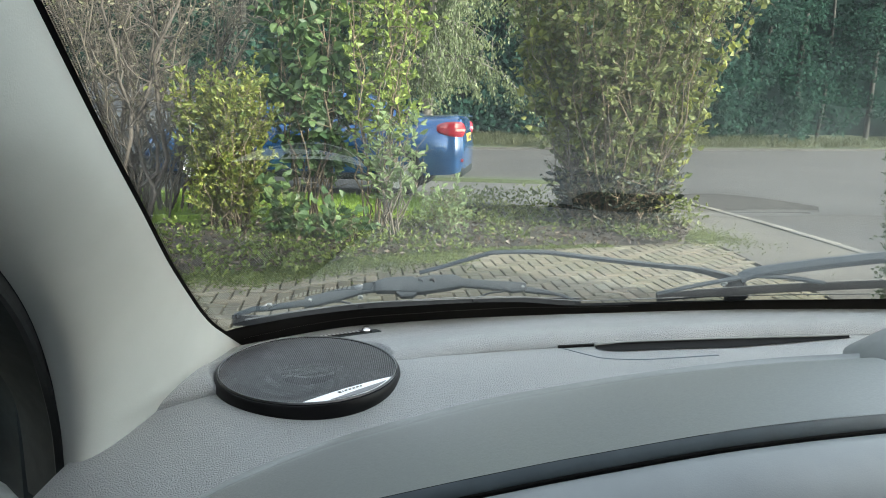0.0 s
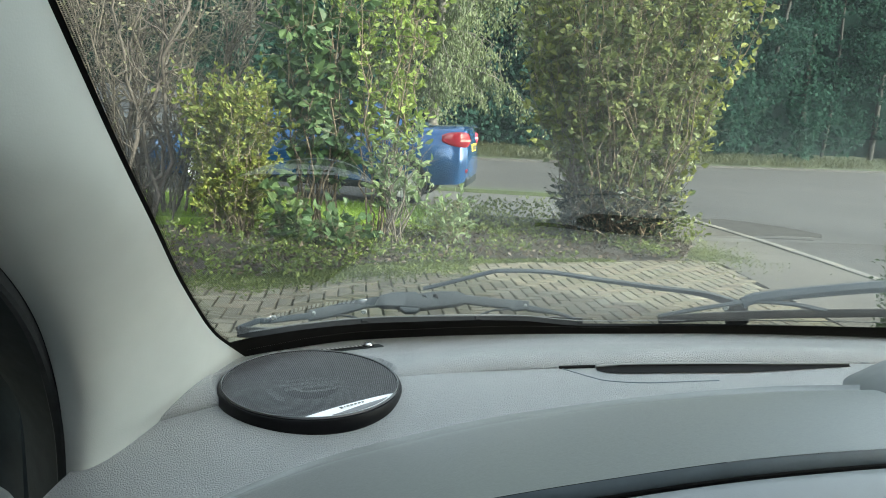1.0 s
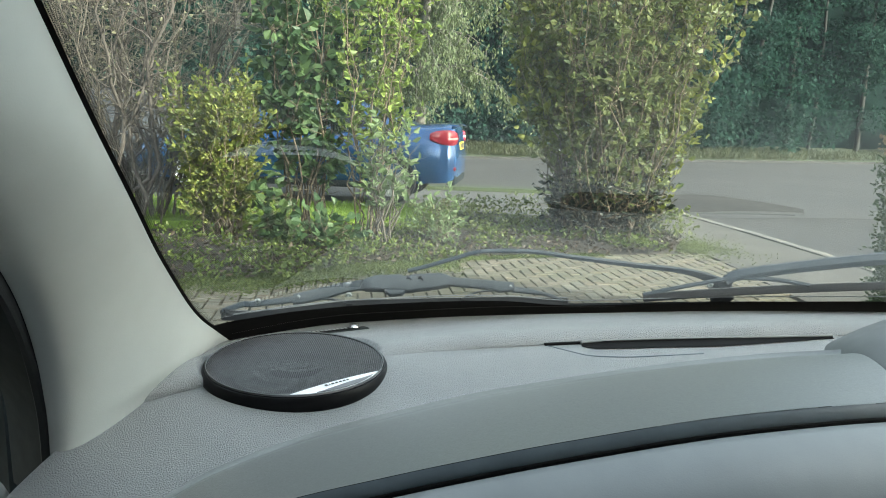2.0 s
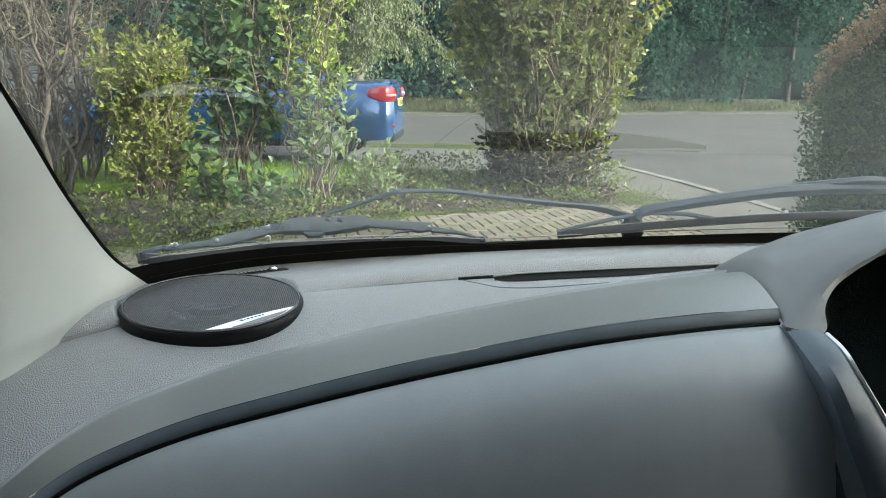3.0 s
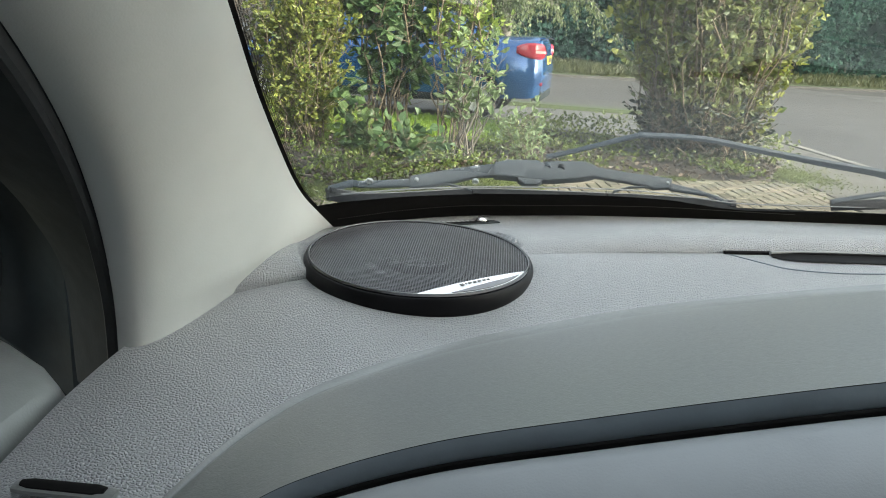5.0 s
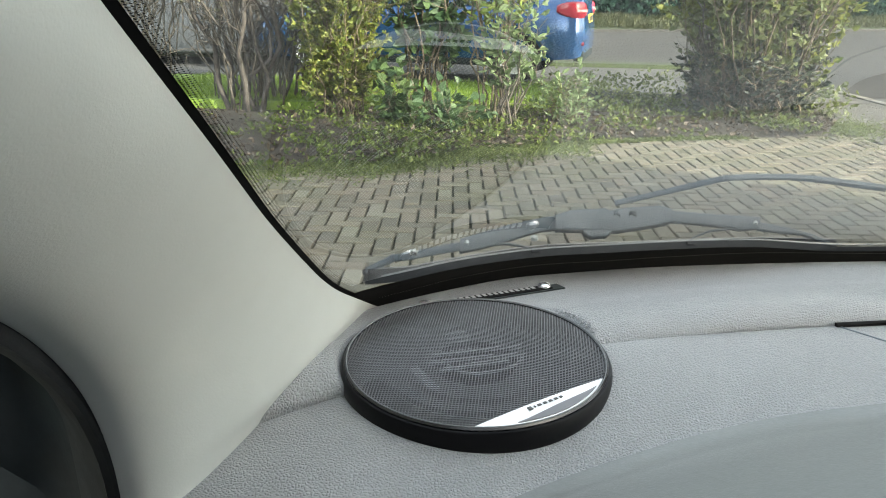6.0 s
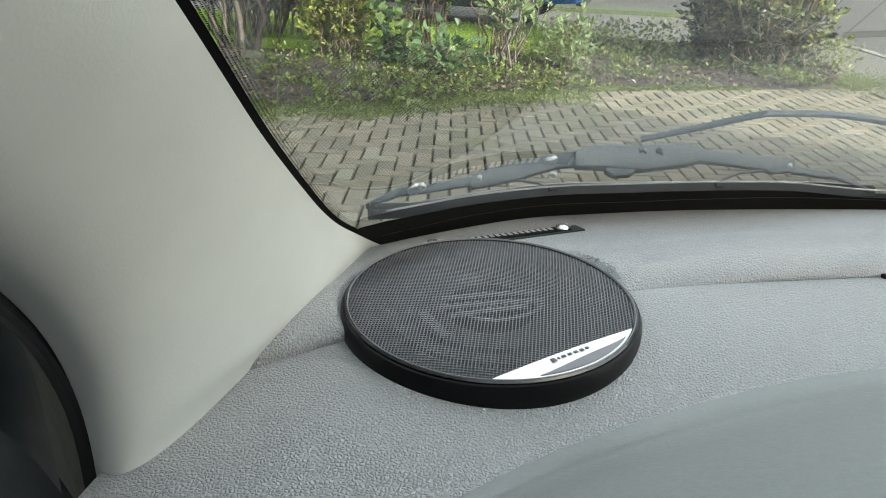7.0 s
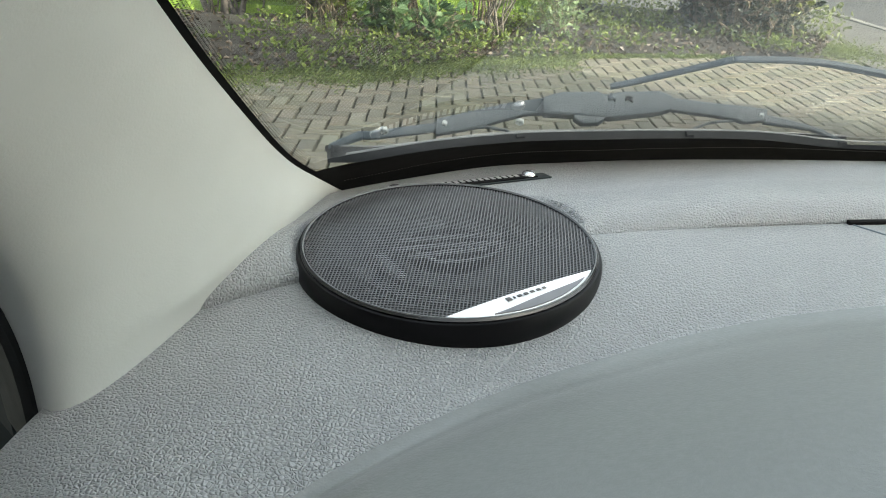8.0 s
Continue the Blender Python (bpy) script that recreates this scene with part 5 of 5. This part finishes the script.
shrub("weed", "pale-tipped leafy weed at the edge of the lawn", (0.22, 8.0), 56, 14, 0.50, 0.10, 0.32, L_PALE, B_BROWN, 0.055, 5.0, 6, 0.1, 0.14, 0.004, 0.55, category="weed", group="tall weeds in the bed")

# birch behind the blue car
birch = thing("birch_tree", "birch tree with drooping pale green foliage", "tree", (0.0, 19.5, -0.05))
g = Greenery(61)
trunk = g.wander((0, 0, 0), (0, 0, 1), 9.5, 12, 0.03)
g.stem(trunk, 0.15, 0.03, 8)
for i in range(110):
    k = g.r.uniform(0.26, 1)
    p = trunk[min(int(k * 12), 11)]
    a = g.r.uniform(0, 2 * math.pi)
    br = g.wander(p, (math.cos(a), math.sin(a), 0.5), g.r.uniform(1.2, 2.9) * (1.15 - 0.5 * k), 7, 0.12, -0.16)
    g.stem(br, 0.022, 0.004, 4)
    for j in range(2, 8):
        for _ in range(3):
            tw = g.wander(br[j], (g.r.normal() * 0.5, g.r.normal() * 0.5, -0.8), g.r.uniform(0.3, 0.9), 4, 0.12, -0.1)
            g.stem(tw, 0.004, 0.002, 3)
            for q in tw[1:]:
                for _ in range(4):
                    g.leaf(q + g.r.normal(0, 0.06, 3), (0, 0, -1), 0.085, 0.65, 0.3)
g.put(birch, B_BIRCH, L_BIRCH, "trunk_and_branches", "crown")

# wood beyond the road: trees as heaped clumps of leaves, with shade-coloured sheet behind
g = Greenery(71)
wl = spline([(-45, 19), (-14, 27.0), (1.5, 33.5), (4.7, 34.6), (10.2, 37.4), (20.5, 42.4), (45, 54.5)], 200)
rw = g.r
lv, lf = [], []
for _ in range(430):
    k = rw.integers(40, 199)
    zc = rw.uniform(0.4, 13.0)
    cx, cy = wl[k] + rw.normal(0, 0.6, 2)
    cy -= 1.6 * noise.noise((cx * 0.2, zc * 0.25, 3.0)) + 0.4
    rad = np.array((rw.uniform(0.8, 2.0), rw.uniform(0.6, 1.2), rw.uniform(0.5, 1.3)))
    n = int(190 * rad[0])
    d = rw.normal(0, 1, (n, 3))
    d[:, 1] = -np.abs(d[:, 1])
    d /= np.linalg.norm(d, axis=1)[:, None]
    p = np.array((cx, cy, zc)) + d * rad * rw.uniform(0.7, 1.08, (n, 1))
    p = p[p[:, 2] > 0.3]
    n = len(p)
    way = rw.normal(0, 1, (n, 3)) + np.array((0, -0.3, -0.5))
    way /= np.linalg.norm(way, axis=1)[:, None]
    side = np.cross(way, rw.normal(0, 1, (n, 3)))
    side /= np.linalg.norm(side, axis=1)[:, None]
    size = rw.uniform(0.14, 0.30, (n, 1))
    quad = np.stack([p, p + way * size * 0.5 + side * size * 0.34, p + way * size, p + way * size * 0.5 - side * size * 0.34], 1)
    b = len(lv)
    lv.extend(quad.reshape(-1, 3))
    lf.extend((b + 4 * q, b + 4 * q + 1, b + 4 * q + 2, b + 4 * q + 3) for q in range(n))
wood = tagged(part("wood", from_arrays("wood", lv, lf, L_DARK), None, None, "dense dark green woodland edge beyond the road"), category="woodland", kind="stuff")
g = Greenery(72)
for k in range(46, 198, 5):
    x, y = wl[k] + g.r.normal(0, 0.5, 2)
    g.stem(g.wander((x, y + 0.4, 0.2), (g.r.normal(0, 0.06), 0, 1), 12.0, 8, 0.03), g.r.uniform(0.09, 0.2), 0.06, 7)
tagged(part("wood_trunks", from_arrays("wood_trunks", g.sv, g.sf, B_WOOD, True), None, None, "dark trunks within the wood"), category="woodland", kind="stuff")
# plain backing sheet; shade between the trees is put into its near-black colour
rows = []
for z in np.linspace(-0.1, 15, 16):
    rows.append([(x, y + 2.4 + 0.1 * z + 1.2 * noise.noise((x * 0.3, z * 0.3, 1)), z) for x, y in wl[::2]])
tagged(part("backdrop", loft(rows, thick=0.3, way=(0, 1, 0)), plain("wood_shade", (0.007, 0.015, 0.013), 0.95, 0, 0.4, 1.5, spec=0.02), None, "dark sheet painted as the shaded depth of the wood"), category="backdrop", kind="structure")
# long grass on the far bank
g = Greenery(73)
for _ in range(9000):
    k = g.r.integers(50, 150)
    d = g.r.uniform(0.5, 4.0)
    x, y = VERGE_LINE[k] + (VERGE_LINE[k + 1] - VERGE_LINE[k]) * g.r.uniform(0, 1) + np.array((-0.4, 0.92)) * d
    g.leaf(np.array((x, y, float(np.interp(d, (0, 1.3, 2.2, 3.2, 4.4, 6), (0.0, 0.04, 0.11, 0.22, 0.34, 0.45))))), (g.r.normal() * 0.4, g.r.normal() * 0.4, 1), 0.24, 0.1)
tagged(part("bank_grass", from_arrays("bank_grass", g.lv, g.lf, L_BANK), None, None, "long dull grass on the bank beyond the road"), category="grass", kind="stuff")

# clipped hedge beside the drive
hedge = thing("hedge", "clipped hedge with a russet twiggy top", "hedge", (0, 0, 0))


def hedge_z(x, y):
    return 1.95 - 0.55 * max(0.0, (y - 3.0) / 1.6) ** 2


part("core", loft([[(2.75, y, 0.0), (2.70, y, 0.9), (2.80, y, hedge_z(0, y) - 0.12), (3.3, y, hedge_z(0, y) - 0.12), (3.4, y, 0.0)] for y in (2.5, 3, 3.5, 4, 4.45)]), plain("hedge_core", (0.012, 0.016, 0.010), 0.95, 0, 0.4, 6), hedge, "dark inner twigs")
g, g2 = Greenery(81), Greenery(82)
for i in range(30000):
    y = g.r.uniform(2.4, 4.6)
    top = hedge_z(0, y)
    if g.r.uniform() < 0.55:
        z = g.r.uniform(0.02, top)
        p = np.array((2.68 + g.r.normal(0, 0.03) + 0.1 * (z > top - 0.15), y, z))
    elif g.r.uniform() < 0.5:
        z = g.r.uniform(0.02, hedge_z(0, 4.5))
        p = np.array((g.r.uniform(2.68, 3.4), 4.5 + g.r.normal(0, 0.04), z))
    else:
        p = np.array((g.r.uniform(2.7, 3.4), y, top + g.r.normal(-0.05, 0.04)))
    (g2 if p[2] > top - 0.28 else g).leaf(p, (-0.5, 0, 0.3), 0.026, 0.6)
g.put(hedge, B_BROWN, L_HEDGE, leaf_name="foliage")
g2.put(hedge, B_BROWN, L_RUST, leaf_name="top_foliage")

# weeds and ground cover along the bed, leaf litter, moss on the paving
A2, B2 = spline(BED_FRONT, 200), spline(back, 200)


def bed_spot(g, k0, k1):
    i = g.r.integers(10, 200)
    k = g.r.uniform(k0, k1)
    return A2[i] * (1 - k) + B2[i] * k


g = Greenery(91)
for _ in range(720):
    x, y = bed_spot(g, -0.08, 0.8)
    if noise.noise((x * 1.6, y * 1.6, 2.0)) < -0.25 + 0.35 * max(0.0, x / 2.5):
        continue
    h = g.r.uniform(0.02, 0.13)
    for _ in range(11):
        d = g.r.normal(0, 1, 3) * np.array((1, 1, 0.3)) + np.array((0, 0, 0.8))
        p = np.array((x, y, 0.04)) + g.r.normal(0, 0.07, 3) * np.array((1, 1, 0)) + np.array((0, 0, g.r.uniform(0, h)))
        g.leaf(p, d, 0.042, 0.6)
tagged(part("ground_cover", from_arrays("ground_cover", g.lv, g.lf, L_WEED), None, None, "low yellow-green weeds spreading over the bed"), category="weeds", kind="stuff")
g = Greenery(92)
for _ in range(260):
    x, y = bed_spot(g, 0.52, 1.0)
    if x < 0.1:
        continue
    for _ in range(16):
        d = g.r.normal(0, 1, 3) * np.array((1, 1, 0.3)) + np.array((0, 0, 0.8))
        p = np.array((x, y, 0.05)) + g.r.normal(0, 0.09, 3) * np.array((1, 1, 0)) + np.array((0, 0, g.r.uniform(0, 0.28)))
        g.leaf(p, d, 0.05, 0.6)
tagged(part("ivy", from_arrays("ivy", g.lv, g.lf, L_OLIVE), None, None, "yellow-green ground ivy along the back of the bed"), category="weeds", kind="stuff")
g = Greenery(93)
for _ in range(5000):
    x, y = bed_spot(g, -0.03, 0.9)
    g.leaf(np.array((x, y, 0.055 + g.r.uniform(-0.02, 0.03))), (g.r.normal(), g.r.normal(), 0.1), 0.05, 0.55)
tagged(part("leaf_litter", from_arrays("leaf_litter", g.lv, g.lf, L_LITTER), None, None, "dry brown fallen leaves on the soil"), category="leaf litter", kind="stuff")
g = Greenery(94)
for _ in range(17000):
    i = g.r.integers(20, 170)
    w = 0.19 + 0.40 * max(0.0, noise.noise((A2[i][0] * 1.7, 4.0, 0.0)) + 0.25) if A2[i][0] < 0.4 else 0.05
    x, y = A2[i] + np.array((g.r.normal(0, 0.05), 0.05 - g.r.normal(0.5, 0.75) * w))
    g.leaf(np.array((x, y, 0.004)), (g.r.normal(), g.r.normal(), 0.35), 0.022, 0.55)
tagged(part("moss_fringe", from_arrays("moss_fringe", g.lv, g.lf, L_MOSS), None, None, "moss and small weeds creeping over the paving edge"), category="moss", kind="stuff")
g = Greenery(95)
for _ in range(2600):
    a, q = g.r.uniform(0, 6.28), abs(g.r.normal(0, 0.5))
    g.leaf(np.array((2.95 + q * math.cos(a) * 0.6, 8.55 + q * math.sin(a), 0.002)), (g.r.normal(), g.r.normal(), 0.5), 0.03, 0.4)
tagged(part("moss_patch", from_arrays("moss_patch", g.lv, g.lf, L_OLIVE), None, None, "yellowish moss patch at the end of the bed"), category="moss", kind="stuff")
# grass blades on the lawn's near edge
g = Greenery(96)
for _ in range(9000):
    x, y = g.r.uniform(-4.5, 0.2), g.r.uniform(8.6, 10.9)
    g.leaf(np.array((x, y, 0.085)), (g.r.normal() * 0.4, g.r.normal() * 0.4, 1), 0.06, 0.12)
tagged(part("lawn_grass", from_arrays("lawn_grass", g.lv, g.lf, leafy("grass_blade", (0.12, 0.2, 0.02), (0.26, 0.36, 0.06), 0.4)), None, None, "short bright green lawn grass"), category="grass", kind="stuff")

# ---- block paving, last ----
PAV_TURN, CELL = 6.0, 0.100
paving = tagged(new("paving"), "brown-grey herringbone block paving with mossy joints", "pavement", kind="structure")
ca, sa = math.cos(radians(PAV_TURN)), math.sin(radians(PAV_TURN))


def paver_mesh(seed):
    bm = box(2 * CELL - 0.013, CELL - 0.013, 0.06, (0, 0, 0), 0.005, 1)
    r = random.Random(seed)
    for v in bm.verts:
        v.co += Vector((r.uniform(-1, 1), r.uniform(-1, 1), r.uniform(-1, 1))) * 0.0014
    return bm


shapes = []
for k in range(6):
    me = mesh_of(paver_mesh(k), "paver")
    me.materials.append(M_PAVER)
    shapes.append(me)
spots = []
front_x = A2[:, 0]
for i in range(-62, 52):
    for j in range(-50, 109):
        d = (i - j) % 4
        if d not in (0, 2):
            continue
        if d == 0:
            u, v, turn = (i + 1.0) * CELL, (j + 0.5) * CELL, 0
        else:
            u, v, turn = (i + 0.5) * CELL, j * CELL, 90
        x, y = u * ca - v * sa, u * sa + v * ca
        if not (-4.5 < x < 2.93 and -4.0 < y < np.interp(x, front_x, A2[:, 1]) + 0.02):
            continue
        spots.append((x, y, turn))
rnd = random.Random(5)
near = sorted(spots, key=lambda s: math.hypot(s[0] + 0.7, s[1] - 4.9) + (3 if s[1] < 3.9 else 0))[:300]
chosen = set(near)
rest_v, rest_f = [], []
for x, y, turn in spots:
    m = pose(x, y, -0.03 + rnd.uniform(-0.002, 0.002), rnd.uniform(-0.6, 0.6), rnd.uniform(-0.6, 0.6), PAV_TURN + turn + rnd.uniform(-0.6, 0.6))
    me = shapes[rnd.randrange(6)]
    if (x, y, turn) in chosen:
        part("paver", me, None, paving).matrix_world = m
    else:
        b = len(rest_v)
        rest_v += [m @ v.co for v in me.vertices]
        rest_f += [tuple(b + q for q in p.vertices) for p in me.polygons]
tagged(part("far_pavers", from_arrays("far_pavers", rest_v, rest_f, M_PAVER), None, paving), kind="stuff")
